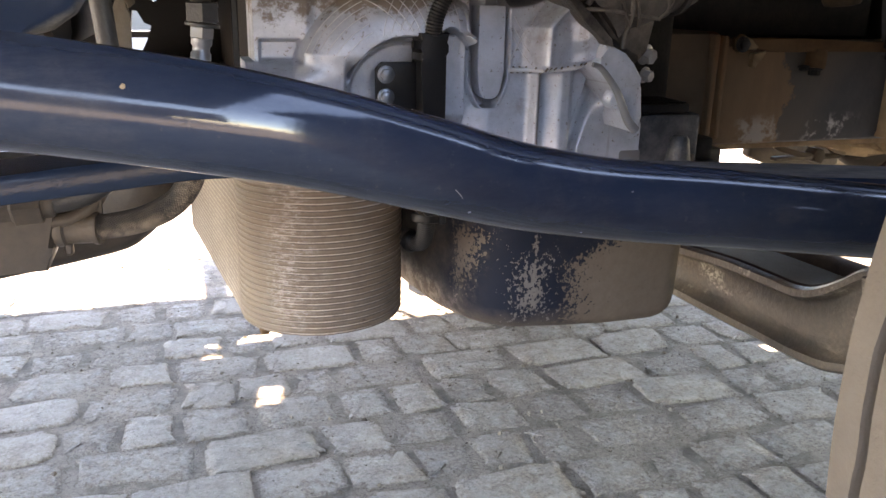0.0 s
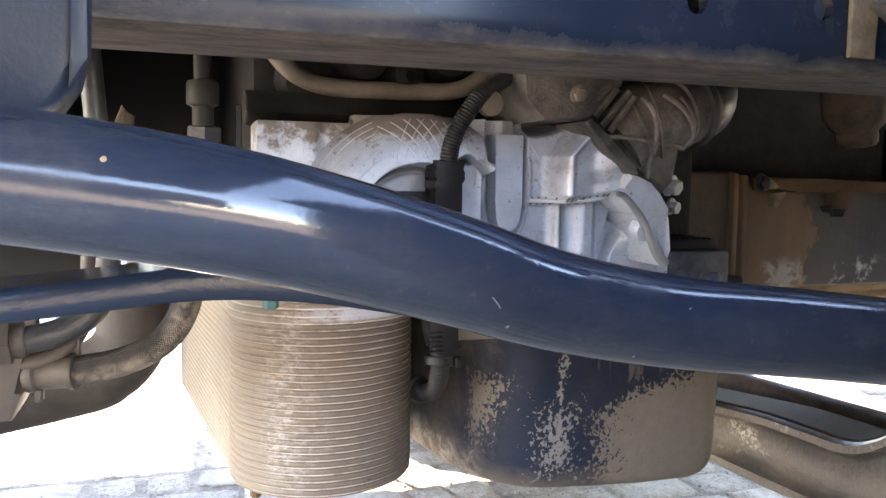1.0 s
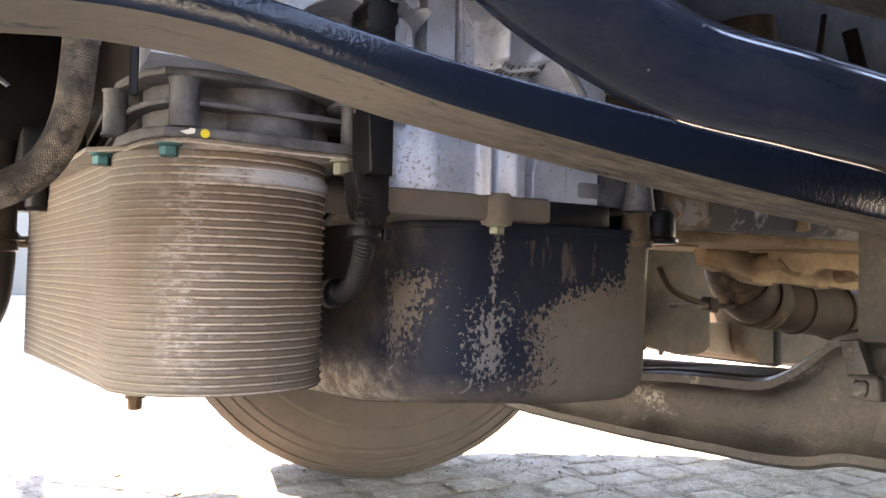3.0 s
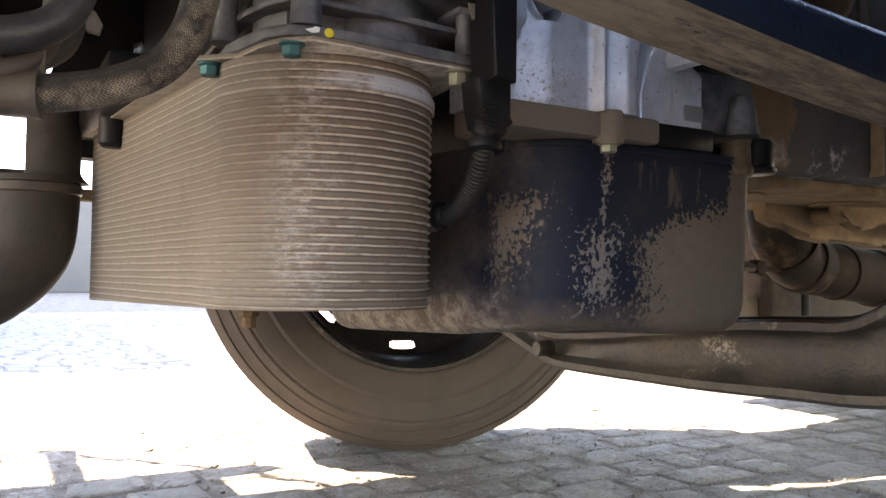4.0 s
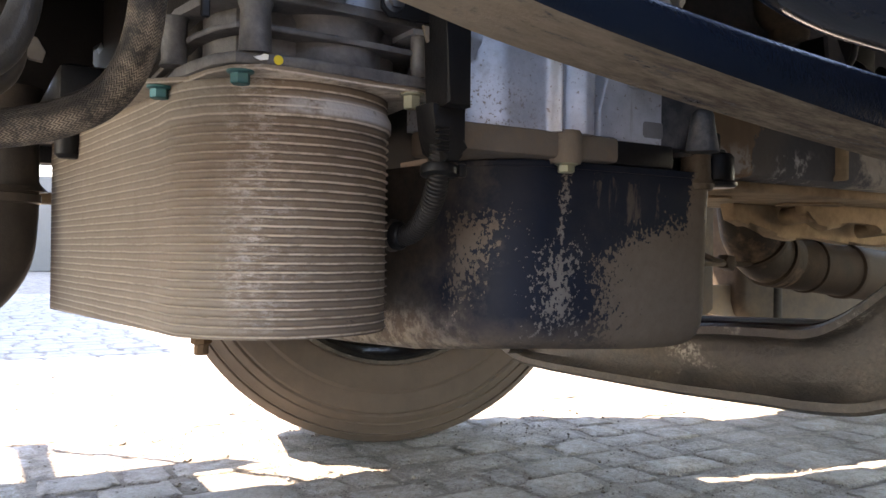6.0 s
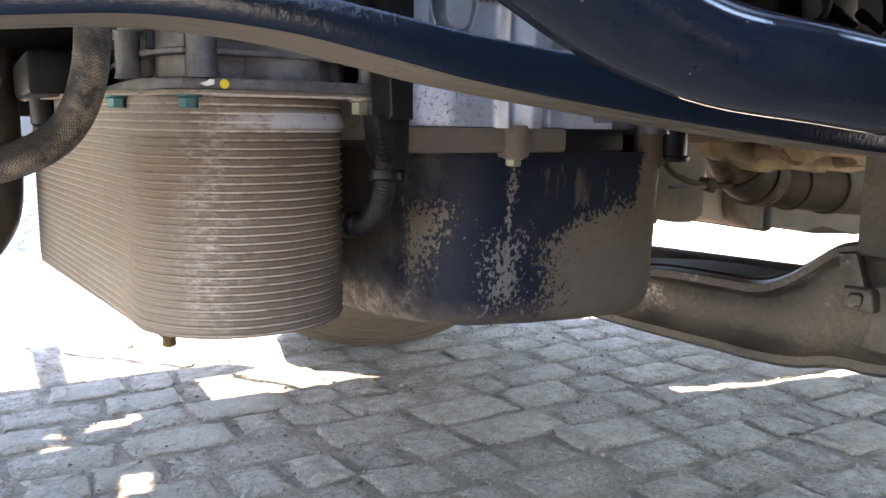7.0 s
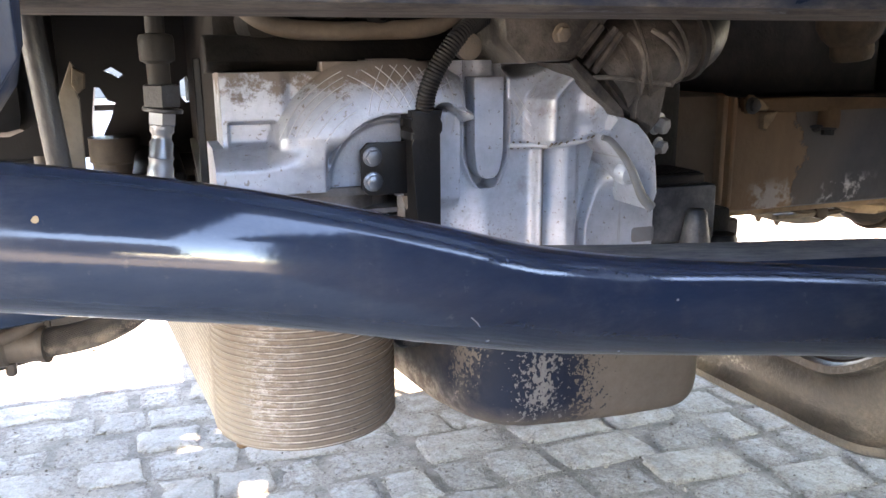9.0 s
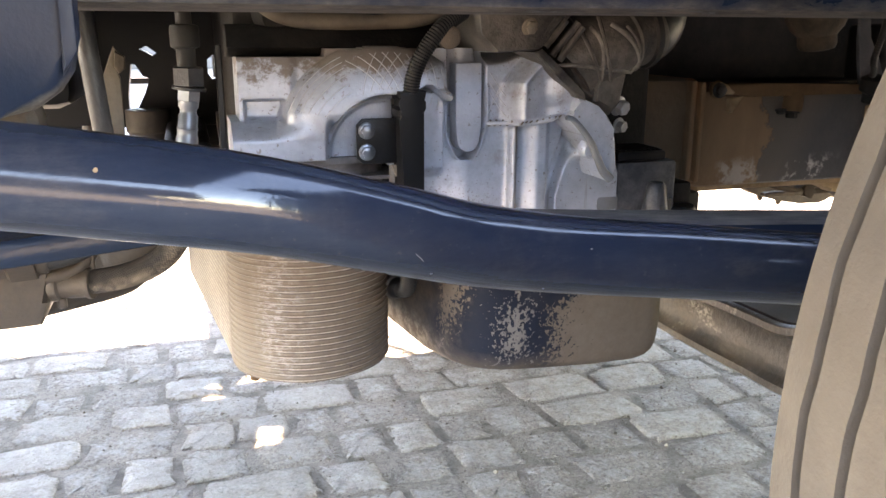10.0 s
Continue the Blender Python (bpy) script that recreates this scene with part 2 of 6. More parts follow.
def cooler_material():
    """Ribbed aluminium under a coat of tan dust, rubbed brown round the nose and scraped to bare metal along one streak."""
    m = Mat("dust-coated ribbed aluminium")
    x, y, z = m.axis(0), m.axis(1), m.axis(2)
    dust = m.mix(m.noise(18, 5, 0.6), (0.132, 0.103, 0.075), (0.200, 0.160, 0.120))
    wob = m.ramp(m.noise(26, 4, 0.6, (1, 1, 0.5)), 0.3, 0.7, -0.00035, 0.00035)
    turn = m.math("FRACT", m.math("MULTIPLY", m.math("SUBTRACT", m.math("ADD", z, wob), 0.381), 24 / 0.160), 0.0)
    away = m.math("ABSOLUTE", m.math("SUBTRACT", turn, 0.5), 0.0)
    # Rib shading put into colour: pale highlight on crests, dark shade line below.
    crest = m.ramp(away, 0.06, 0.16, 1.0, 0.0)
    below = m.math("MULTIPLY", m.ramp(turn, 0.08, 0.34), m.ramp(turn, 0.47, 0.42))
    nose = m.math("MULTIPLY", m.ramp(m.math("ADD", x, m.ramp(m.noise(60, 6, 0.75, (1, 1, 0.5)), 0.3, 0.7, -0.014, 0.014)), 0.126, 0.152), m.ramp(y, 0.87, 0.80))
    nose = m.math("MULTIPLY", nose, m.ramp(z, 0.372, 0.43, 0.45, 1.0))
    rub = m.ramp(m.noise(30, 7, 0.78, (1, 1, 1.8)), 0.34, 0.56, 0.55, 1.0)
    brown = m.mix(m.noise(75, 6, 0.75), (0.100, 0.073, 0.054), (0.220, 0.168, 0.125))
    c = m.mix(m.math("MULTIPLY", nose, rub), dust, brown)
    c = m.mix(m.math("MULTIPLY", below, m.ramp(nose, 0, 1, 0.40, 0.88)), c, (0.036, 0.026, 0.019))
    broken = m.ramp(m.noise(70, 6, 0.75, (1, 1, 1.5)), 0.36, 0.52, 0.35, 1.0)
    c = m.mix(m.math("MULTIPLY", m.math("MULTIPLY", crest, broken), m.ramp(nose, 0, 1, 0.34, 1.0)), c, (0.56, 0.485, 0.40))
    lane = m.math("MULTIPLY", m.ramp(x, 0.118, 0.136), m.ramp(m.math("ADD", x, m.ramp(z, 0.40, 0.54, -0.010, 0.010)), 0.190, 0.146))
    pale = m.math("MULTIPLY", m.ramp(m.noise(130, 8, 0.85, (0.6, 0.6, 2.0)), 0.48, 0.56), m.ramp(m.noise(24, 5, 0.75, (1, 1, 0.6)), 0.44, 0.60))
    pale = m.math("MULTIPLY", pale, m.math("MULTIPLY", lane, m.ramp(z, 0.386, 0.43, 0.25, 1.0)))
    c = m.mix(m.math("MULTIPLY", pale, 0.7), c, (0.46, 0.435, 0.41))
    lip = m.math("MULTIPLY", m.math("MULTIPLY", m.ramp(z, 0.545, 0.548), m.ramp(z, 0.561, 0.556)), m.math("MULTIPLY", m.ramp(x, 0.14, 0.19), m.ramp(m.noise(26, 5, 0.7), 0.36, 0.50)))
    c = m.mix(m.math("MULTIPLY", lip, 0.9), c, (0.47, 0.475, 0.49))
    crack = m.math("ABSOLUTE", m.math("SUBTRACT", m.noise(24, 3, 0.5, (1, 1, 2.2), 0.8), 0.5), 0.0)
    crack = m.math("MULTIPLY", m.ramp(crack, 0.0, 0.004, 1.0, 0.0), m.math("MULTIPLY", m.ramp(z, 0.45, 0.42), m.ramp(x, 0.20, 0.22)))
    c = m.mix(m.math("MULTIPLY", crack, 0.8), c, (0.03, 0.022, 0.018))
    m.colour(c)
    m.b.inputs["Roughness"].default_value = 0.72
    m.bump(m.math("ADD", m.noise(220, 4, 0.6), m.math("MULTIPLY", m.noise(45, 4), 2)), 0.5, 0.0016)
    return m.m


MAT_COOLER = cooler_material()


def pan_material():
    """Navy painted pan: dried mud clings in a ragged blot, a speckled run and a broad patch; the flank is filmed with dust."""
    m = Mat("navy pan paint with dried dust")
    x, y, z = m.axis(0), m.axis(1), m.axis(2)
    blob = m.noise(215, 3, 0.65, (1, 1, 0.8), 0.35)
    fine = m.noise(300, 3, 0.6)
    ragged = m.math("ADD", m.ramp(blob, 0.2, 0.8, -1.0, 1.0), m.ramp(fine, 0.2, 0.8, -0.55, 0.55))

    def inside(d, soft):
        """1 where the signed distance d, roughened by the flakes, lies inside."""
        return m.ramp(m.math("ADD", d, m.math("MULTIPLY", ragged, soft)), -0.0008, 0.0014)

    def band(c, w, lean=0.0):
        mid = m.math("ADD", c, m.math("MULTIPLY", m.math("SUBTRACT", z, 0.43), lean))
        return m.math("SUBTRACT", w, m.math("ABSOLUTE", m.math("SUBTRACT", x, mid), 0.0))

    def above(v):
        return m.math("SUBTRACT", z, v)

    def under(v):
        return m.math("SUBTRACT", v, z)

    def both(*a):
        out = a[0]
        for b in a[1:]:
            out = m.math("MINIMUM", out, b)
        return out

    blot = inside(both(band(0.331, 0.014, 0.30), above(0.392), under(0.476), m.math("SUBTRACT", 0.800, y)), 0.019)
    streak = inside(both(band(0.4085, 0.0022, 0.06), above(0.44), under(0.520)), 0.009)
    speck = inside(m.math("SUBTRACT", both(band(0.408, 0.030), above(0.373), under(0.460)), 0.0190), 0.036)
    slope = m.math("ADD", m.ramp(x, 0.405, 0.490, 0.415, 0.462), m.ramp(x, 0.49, 0.61, 0.0, 0.026))
    patch = inside(both(m.math("SUBTRACT", slope, z), m.math("MULTIPLY", m.math("SUBTRACT", x, 0.456), 0.45), m.math("ADD", m.math("SUBTRACT", z, 0.376), m.ramp(x, 0.455, 0.50, 0.0, 0.03))), 0.022)
    column = inside(both(band(0.572, 0.015, 0.1), above(0.458)), 0.009)
    scuff = m.math("MULTIPLY", inside(both(band(0.485, 0.040), above(0.476), under(0.512)), 0.010), m.ramp(m.noise(110, 4, 0.7, (1, 1, 0.14)), 0.50, 0.62, 0.0, 0.5))
    film = m.math("MULTIPLY", m.ramp(m.math("ADD", y, m.ramp(m.noise(22, 6, 0.7), 0.3, 0.7, -0.05, 0.05)), 0.770, 0.88), m.ramp(m.noise(60, 6, 0.75), 0.32, 0.6, 0.55, 0.92))
    foot = m.math("MULTIPLY", m.ramp(m.math("ADD", z, m.ramp(m.noise(40, 5, 0.7), 0.3, 0.7, -0.008, 0.008)), 0.392, 0.366, 0.0, 0.75), m.ramp(m.noise(80, 5, 0.7), 0.35, 0.55, 0.4, 1.0))
    low = m.math("MULTIPLY", m.ramp(y, 0.775, 0.80), m.math("MULTIPLY", m.ramp(z, 0.408, 0.385), m.ramp(m.noise(50, 6, 0.8), 0.44, 0.56)))
    mask = m.math("MAXIMUM", m.math("MAXIMUM", m.math("MAXIMUM", blot, streak), m.math("MAXIMUM", speck, patch)), m.math("MAXIMUM", column, scuff))
    mask = m.math("MAXIMUM", mask, m.math("MAXIMUM", film, foot))
    mask = m.math("MAXIMUM", mask, m.ramp(m.noise(14, 6, 0.7), 0.46, 0.8, 0.0, 0.10))
    dust = m.mix(m.noise(90, 6, 0.75), (0.096, 0.078, 0.062), (0.165, 0.136, 0.110))
    dust = m.mix(m.math("MAXIMUM", speck, streak), dust, m.mix(m.noise(120, 4), (0.100, 0.092, 0.086), (0.185, 0.175, 0.165)))
    dust = m.mix(m.math("MULTIPLY", low, 0.8), dust, (0.33, 0.295, 0.25))
    m.colour(m.mix(mask, m.mix(m.noise(9, 4, 0.7), (0.0062, 0.0092, 0.0180), (0.0110, 0.0160, 0.0290)), dust))
    m.rough(m.ramp(mask, 0, 1, 0.52, 0.9))
    m.b.inputs["Specular IOR Level"].default_value = 0.16
    m.bump(m.math("ADD", mask, m.math("MULTIPLY", m.noise(240, 3), 0.6)), 0.3, 0.001)
    return m.m


MAT_PAN = pan_material()


def braid_material():
    """Woven hose cover: herringbone strands along the hose, dusty in the gaps."""
    m = Mat("braided hose cover")
    uv = m.t.nodes.new("ShaderNodeSeparateXYZ")
    m.link(m.t.nodes.new("ShaderNodeTexCoord").outputs["UV"], uv.inputs[0])
    u, v = uv.outputs[0], uv.outputs[1]
    lane = m.math("MULTIPLY", v, 20.0)
    side = m.math("ABSOLUTE", m.math("SUBTRACT", m.math("FRACT", lane, 0.0), 0.5), 0.0)
    strand = m.math("FRACT", m.math("ADD", m.math("MULTIPLY", u, 400.0), m.math("MULTIPLY", side, 2.4)), 0.0)
    crest = m.ramp(m.math("ABSOLUTE", m.math("SUBTRACT", strand, 0.5), 0.0), 0.10, 0.42, 1.0, 0.0)
    worn = m.ramp(m.noise(46, 6, 0.78), 0.40, 0.58, 0.06, 1.0)
    # Pale strands fade out on faces that look up.
    worn = m.math("MULTIPLY", worn, m.ramp(m.math("ADD", m.normal(2), m.ramp(m.noise(40, 4), 0.3, 0.7, -0.3, 0.3)), 0.35, -0.25, 0.12, 1.0))
    m.colour(m.mix(m.math("MULTIPLY", crest, worn), m.mix(worn, (0.013, 0.0110, 0.0100), (0.050, 0.037, 0.027)), (0.36, 0.29, 0.215)))
    m.b.inputs["Roughness"].default_value = 0.62
    m.bump(crest, 0.6, 0.0012)
    return m.m


MAT_BRAID = braid_material()


def tyre_material(name, dust, tone=(0.095, 0.078, 0.064), pale=(0.155, 0.131, 0.108)):
    m = Mat(name)
    mask = m.ramp(m.noise(7, 6, 0.7), 0.25, 0.75, dust * 0.6, dust)
    m.colour(m.mix(mask, (0.022, 0.021, 0.02), m.mix(m.noise(30, 5), tone, pale)))
    m.b.inputs["Roughness"].default_value = 0.85
    m.bump(m.math("ADD", m.noise(60, 4), m.noise(300, 3)), 0.3, 0.002)
    return m.m


MAT_TYRE_FAR = tyre_material("brown dusty tyre", 0.45, (0.120, 0.080, 0.056), (0.185, 0.132, 0.096))
MAT_TYRE_NEAR = tyre_material("tan dusty tyre", 1.0)
MAT_RIM = dusty_metal("dark steel rim", (0.012, 0.012, 0.013), (0.05, 0.04, 0.032), 0.3, 0.6, 0.3, 100, 0.3)


def stone_material(name, by_island):
    """Rough grey sett: dark and light grains, gritty shoulders, sandy dust over whole stretches; far rows toned to
    their shade.
    """
    m = Mat(name)
    m.co = m.t.nodes.new("ShaderNodeNewGeometry").outputs["Position"]
    r = m.island() if by_island else m.random()
    a = m.mix(r, (0.345, 0.320, 0.290), (0.450, 0.420, 0.384))
    a = m.mix(m.ramp(m.noise(34, 6, 0.75), 0.44, 0.62, 0.0, 0.5), a, (0.275, 0.252, 0.226))
    g = m.ramp(m.noise(130, 6, 0.8), 0.52, 0.60, 0.0, 0.45)
    c = m.mix(g, a, (0.19, 0.175, 0.16))
    light = m.ramp(m.noise(175, 5, 0.75), 0.54, 0.62, 0.0, 0.45)
    c = m.mix(light, c, (0.53, 0.50, 0.46))
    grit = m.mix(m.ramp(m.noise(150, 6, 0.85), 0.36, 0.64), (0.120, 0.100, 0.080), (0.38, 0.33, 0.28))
    dust = m.math("MULTIPLY", m.ramp(m.math("ADD", m.noise(2.2, 4, 0.65), m.ramp(m.axis(0), 0.1, 0.9, -0.02, 0.22)), 0.40, 0.58, 0.0, 1.0), m.ramp(m.noise(26, 6, 0.78), 0.42, 0.56, 0.1, 0.9))
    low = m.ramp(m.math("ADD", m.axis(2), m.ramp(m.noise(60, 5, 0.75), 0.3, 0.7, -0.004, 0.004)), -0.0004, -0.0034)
    # Far setts: brightness of the shaded yard put into an even stone tone.
    shade_tone = m.math("MULTIPLY", m.ramp(m.axis(1), 2.2, 3.4), m.ramp(m.noise(12, 5, 0.7), 0.3, 0.6, 0.55, 0.95))
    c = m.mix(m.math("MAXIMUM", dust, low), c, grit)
    c = m.mix(shade_tone, c, m.mix(m.noise(90, 5, 0.7), (0.26, 0.240, 0.218), (0.34, 0.315, 0.287)))
    pits = m.ramp(m.noise(110, 4, 0.7), 0.62, 0.66)
    m.colour(m.mix(m.math("MULTIPLY", pits, 0.55), c, (0.10, 0.088, 0.076)))
    m.b.inputs["Roughness"].default_value = 0.9
    m.bump(m.math("MULTIPLY", m.math("ADD", m.noise(150, 6, 0.85), m.math("MULTIPLY", m.noise(36, 5, 0.7), 2.4)), m.ramp(shade_tone, 0, 1, 1.0, 0.15)), 0.80, 0.009)
    return m.m


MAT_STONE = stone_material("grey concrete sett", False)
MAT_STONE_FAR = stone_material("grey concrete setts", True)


def joint_material():
    """Dark earth and grit deep between the setts."""
    m = Mat("earthy joint filling")
    c = m.mix(m.noise(180, 6, 0.85), (0.046, 0.039, 0.032), (0.19, 0.162, 0.133))
    sand = m.ramp(m.noise(9, 5, 0.75), 0.36, 0.56)
    split = m.math("ABSOLUTE", m.math("SUBTRACT", m.noise(30, 5, 0.65, (1, 1, 1), 0.6), 0.5), 0.0)
    sand = m.math("MULTIPLY", sand, m.ramp(split, 0.004, 0.016))
    m.colour(m.mix(sand, c, m.mix(m.noise(200, 6, 0.85), (0.125, 0.105, 0.084), (0.42, 0.365, 0.305))))
    m.b.inputs["Roughness"].default_value = 0.95
    m.bump(m.math("ADD", m.noise(160, 4, 0.7), m.noise(420, 3)), 0.9, 0.006)
    return m.m


MAT_JOINT = joint_material()


# ---------------------------------------------------------------- geometry
def obj(name, bm, mat, smooth=40):
    me = bpy.data.meshes.new(name)
    bmesh.ops.recalc_face_normals(bm, faces=bm.faces)
    bm.to_mesh(me)
    bm.free()
    me.materials.append(mat)
    if smooth:
        me.polygons.foreach_set("use_smooth", [True] * len(me.polygons))
        me.set_sharp_from_angle(angle=radians(smooth))
    return new(name, me)


def part(name, bm, mat, parent, label="", smooth=40):
    ob = obj(name, bm, mat, smooth)
    ob.parent = parent
    ob.matrix_parent_inverse = parent.matrix_world.inverted()
    if label:
        tagged(ob, label)
    return ob


def thing(name, at, label, category, group="", kind=""):
    ob = new(name)
    ob.location = at
    ob.empty_display_size = 0.05
    ob.matrix_world = Matrix.Translation(at)
    return tagged(ob, label, category, group, kind)


def bm_box(x0, x1, y0, y1, z0, z1, bevel=0.0, seg=2, bm=None):
    bm = bm or bmesh.new()
    made = bmesh.ops.create_cube(bm, size=1.0)["verts"]
    for v in made:
        v.co = Vector((x0 + (v.co.x + 0.5) * (x1 - x0), y0 + (v.co.y + 0.5) * (y1 - y0), z0 + (v.co.z + 0.5) * (z1 - z0)))
    if bevel:
        edges = list({e for v in made for e in v.link_edges})
        bmesh.ops.bevel(bm, geom=edges, offset=bevel, segments=seg, affect="EDGES", profile=0.5)
    return bm


def bm_prism(poly, a0, a1, axis="z", bevel=0.0, seg=2, bm=None):
    """A polygon of (u, v) pushed from a0 to a1 along an axis: z takes (x, y), y takes (x, z), x takes (y, z)."""
    bm = bm or bmesh.new()
    put = {"z": lambda u, v, a: (u, v, a), "y": lambda u, v, a: (u, a, v), "x": lambda u, v, a: (a, u, v)}[axis]
    lo = [bm.verts.new(put(u, v, a0)) for u, v in poly]
    hi = [bm.verts.new(put(u, v, a1)) for u, v in poly]
    n = len(poly)
    faces = [bm.faces.new(lo), bm.faces.new(hi)]
    faces += [bm.faces.new((lo[i], lo[(i + 1) % n], hi[(i + 1) % n], hi[i])) for i in range(n)]
    if bevel:
        edges = list({e for f in faces[:2] for e in f.edges})
        bmesh.ops.bevel(bm, geom=edges, offset=bevel, segments=seg, affect="EDGES", profile=0.5)
    return bm


def spline(points, steps=8):
    """Catmull-Rom through points."""
    p = [Vector(q) for q in points]
    p = [2 * p[0] - p[1], *p, 2 * p[-1] - p[-2]]
    out = []
    for i in range(1, len(p) - 2):
        for k in range(steps):
            w = k / steps
            a, b, c, d = p[i - 1], p[i], p[i + 1], p[i + 2]
            out.append(0.5 * (2 * b + (c - a) * w + (2 * a - 5 * b + 4 * c - d) * w * w + (3 * b - a - 3 * c + d) * w**3))
    out.append(p[-2])
    return out


def bm_sweep(points, radius, sides=20, bm=None, caps=True, section=None):
    """A tube, or any closed section of (u, v), along points; radius may be a function of 0..1."""
    bm = bm or bmesh.new()
    pts = [Vector(p) for p in points]
    n = len(pts)
    rings, up = [], None
    for i, p in enumerate(pts):
        t = (pts[min(i + 1, n - 1)] - pts[max(i - 1, 0)]).normalized()
        if up is None:
            up = Vector((0, 0, 1)) if abs(t.z) < 0.9 else Vector((0, 1, 0))
        u = (up - t * up.dot(t)).normalized()
        up = u
        w = t.cross(u)
        r = radius(i / (n - 1)) if callable(radius) else radius
        if section:
            ring = [bm.verts.new(p + w * a * r + u * b * r) for a, b in section]
        else:
            ring = [bm.verts.new(p + r * (w * math.cos(6.283185 * k / sides) + u * math.sin(6.283185 * k / sides))) for k in range(sides)]
        rings.append(ring)
    m = len(rings[0])
    uv = bm.loops.layers.uv.verify()
    far = [0.0]
    for a, b in zip(pts, pts[1:]):
        far.append(far[-1] + (b - a).length)
    for i, (a, b) in enumerate(zip(rings, rings[1:])):
        for k in range(m):
            f = bm.faces.new((a[k], a[(k + 1) % m], b[(k + 1) % m], b[k]))
            for loop, q in zip(f.loops, ((far[i], k), (far[i], k + 1), (far[i + 1], k + 1), (far[i + 1], k))):
                loop[uv].uv = (q[0], q[1] / m)
    if caps:
        bm.faces.new(rings[0])
        bm.faces.new(rings[-1][::-1])
    return bm


def bm_turned(profile, at, axis, sides=32, bm=None, closed=True):
    """A profile of (radius, along) turned round an axis through at."""
    bm = bm or bmesh.new()
    q = Vector(axis).to_track_quat("Z", "Y")
    at = Vector(at)
    rings = []
    for r, a in profile:
        if r < 1e-6:
            rings.append([bm.verts.new(at + q @ Vector((0, 0, a)))])
        else:
            rings.append([bm.verts.new(at + q @ Vector((r * math.cos(6.283185 * k / sides), r * math.sin(6.283185 * k / sides), a))) for k in range(sides)])
    pairs = list(zip(rings, rings[1:]))
    for a, b in pairs:
        for k in range(sides):
            f = [a[k % len(a)], a[(k + 1) % len(a)], b[(k + 1) % len(b)], b[k % len(b)]]
            f = list(dict.fromkeys(f))
            if len(f) > 2:
                bm.faces.new(f)
    if closed:
        for r in (rings[0], rings[-1]):
            if len(r) > 2:
                bm.faces.new(r)
    return bm


def bm_bolt(at, axis, r=0.008, flange=True, h=None):
    """A hexagon head with its flange; axis points away from the seat."""
    h = h or r * 0.95
    prof = [(r * 1.35, 0.0), (r * 1.35, r * 0.18), (r * 1.05, r * 0.35)] if flange else [(r * 1.1, 0.0), (r * 1.1, r * 0.12)]
    bm = bm_turned(prof, at, axis, 20)
    bm_turned([(r, r * 0.12), (r, h * 0.9), (r * 0.86, h)], at, axis, 6, bm)
    return bm


def cut_out(ob, bm):
    """Takes the volumes of bm out of ob's mesh."""
    bmesh.ops.recalc_face_normals(bm, faces=bm.faces)
    cutter = obj("cutter", bm, MAT_BLACK, 0)
    mod = ob.modifiers.new("holes", "BOOLEAN")
    mod.operation, mod.object, mod.solver = "DIFFERENCE", cutter, "EXACT"
    me = bpy.data.meshes.new_from_object(ob.evaluated_get(bpy.context.evaluated_depsgraph_get()))
    ob.modifiers.clear()
    ob.data = me
    bpy.data.objects.remove(cutter)


def arc(cx, cy, r, a0, a1, n):
    return [(cx + r * math.cos(radians(a0 + (a1 - a0) * k / n)), cy + r * math.sin(radians(a0 + (a1 - a0) * k / n))) for k in range(n + 1)]


# ---------------------------------------------------------------- ground
def build_ground():
    bm = bmesh.new()
    s = 400.0
    vs = [bm.verts.new(v) for v in ((-s, -s, -0.0046), (s, -s, -0.0046), (s, s, -0.0046), (-s, s, -0.0046))]
    bm.faces.new(vs)
    return tagged(obj("ground", bm, MAT_JOINT, 0), "sandy joints of a grey cobblestone yard", "ground", kind="structure")


ground = build_ground()

# ---------------------------------------------------------------- tie tube (drag link)
def build_drag_link():
    t = thing("drag_link", (0.25, 0.43, 0.61), "bent navy painted steel steering drag link, glossy with light dust", "steering rod")
    pts = [(-0.60, 0.405, 0.700), (-0.35, 0.405, 0.695), (-0.16, 0.404, 0.688), (-0.09, 0.402, 0.683), (-0.025, 0.398, 0.676), (0.055, 0.392, 0.664), (0.12, 0.401, 0.649), (0.185, 0.413, 0.630), (0.253, 0.432, 0.609),
           (0.337, 0.444, 0.592), (0.421, 0.436, 0.583), (0.52, 0.424, 0.572), (0.631, 0.417, 0.560), (0.80, 0.41, 0.545)]
    part("rod", bm_sweep(spline(pts, 10), 0.0279, 40), MAT_TUBE, t)
    part("paint_chip", bm_turned([(0.0015, 0.0), (0.0018, 0.0004), (0.0013, 0.0008), (0.0, 0.0009)], (0.026, 0.3690, 0.681), (0, -0.85, 0.5), 9), MAT_DUSTY, t, "pale chip in the paint")
    scratch_at = ((0.1940, 0.3880, 0.6200), (0.1980, 0.3900, 0.6160), (0.2010, 0.3930, 0.6120))
    for at, r in (((0.207, 0.3997, 0.6035), 0.0011), ((0.293, 0.4217, 0.579), 0.0008), ((0.326, 0.4178, 0.605), 0.0009)):
        part("paint_chip", bm_turned([(r, 0.0), (r * 1.1, 0.0003), (r * 0.6, 0.0006), (0.0, 0.0007)], at, (0.05, -0.8, -0.5), 7), MAT_SCRATCH, t, "pale chip in the paint")
    part("scratch", bm_sweep(scratch_at, 0.0003, 6), MAT_SCRATCH, t, "fine pale scratch")
    return t


build_drag_link()


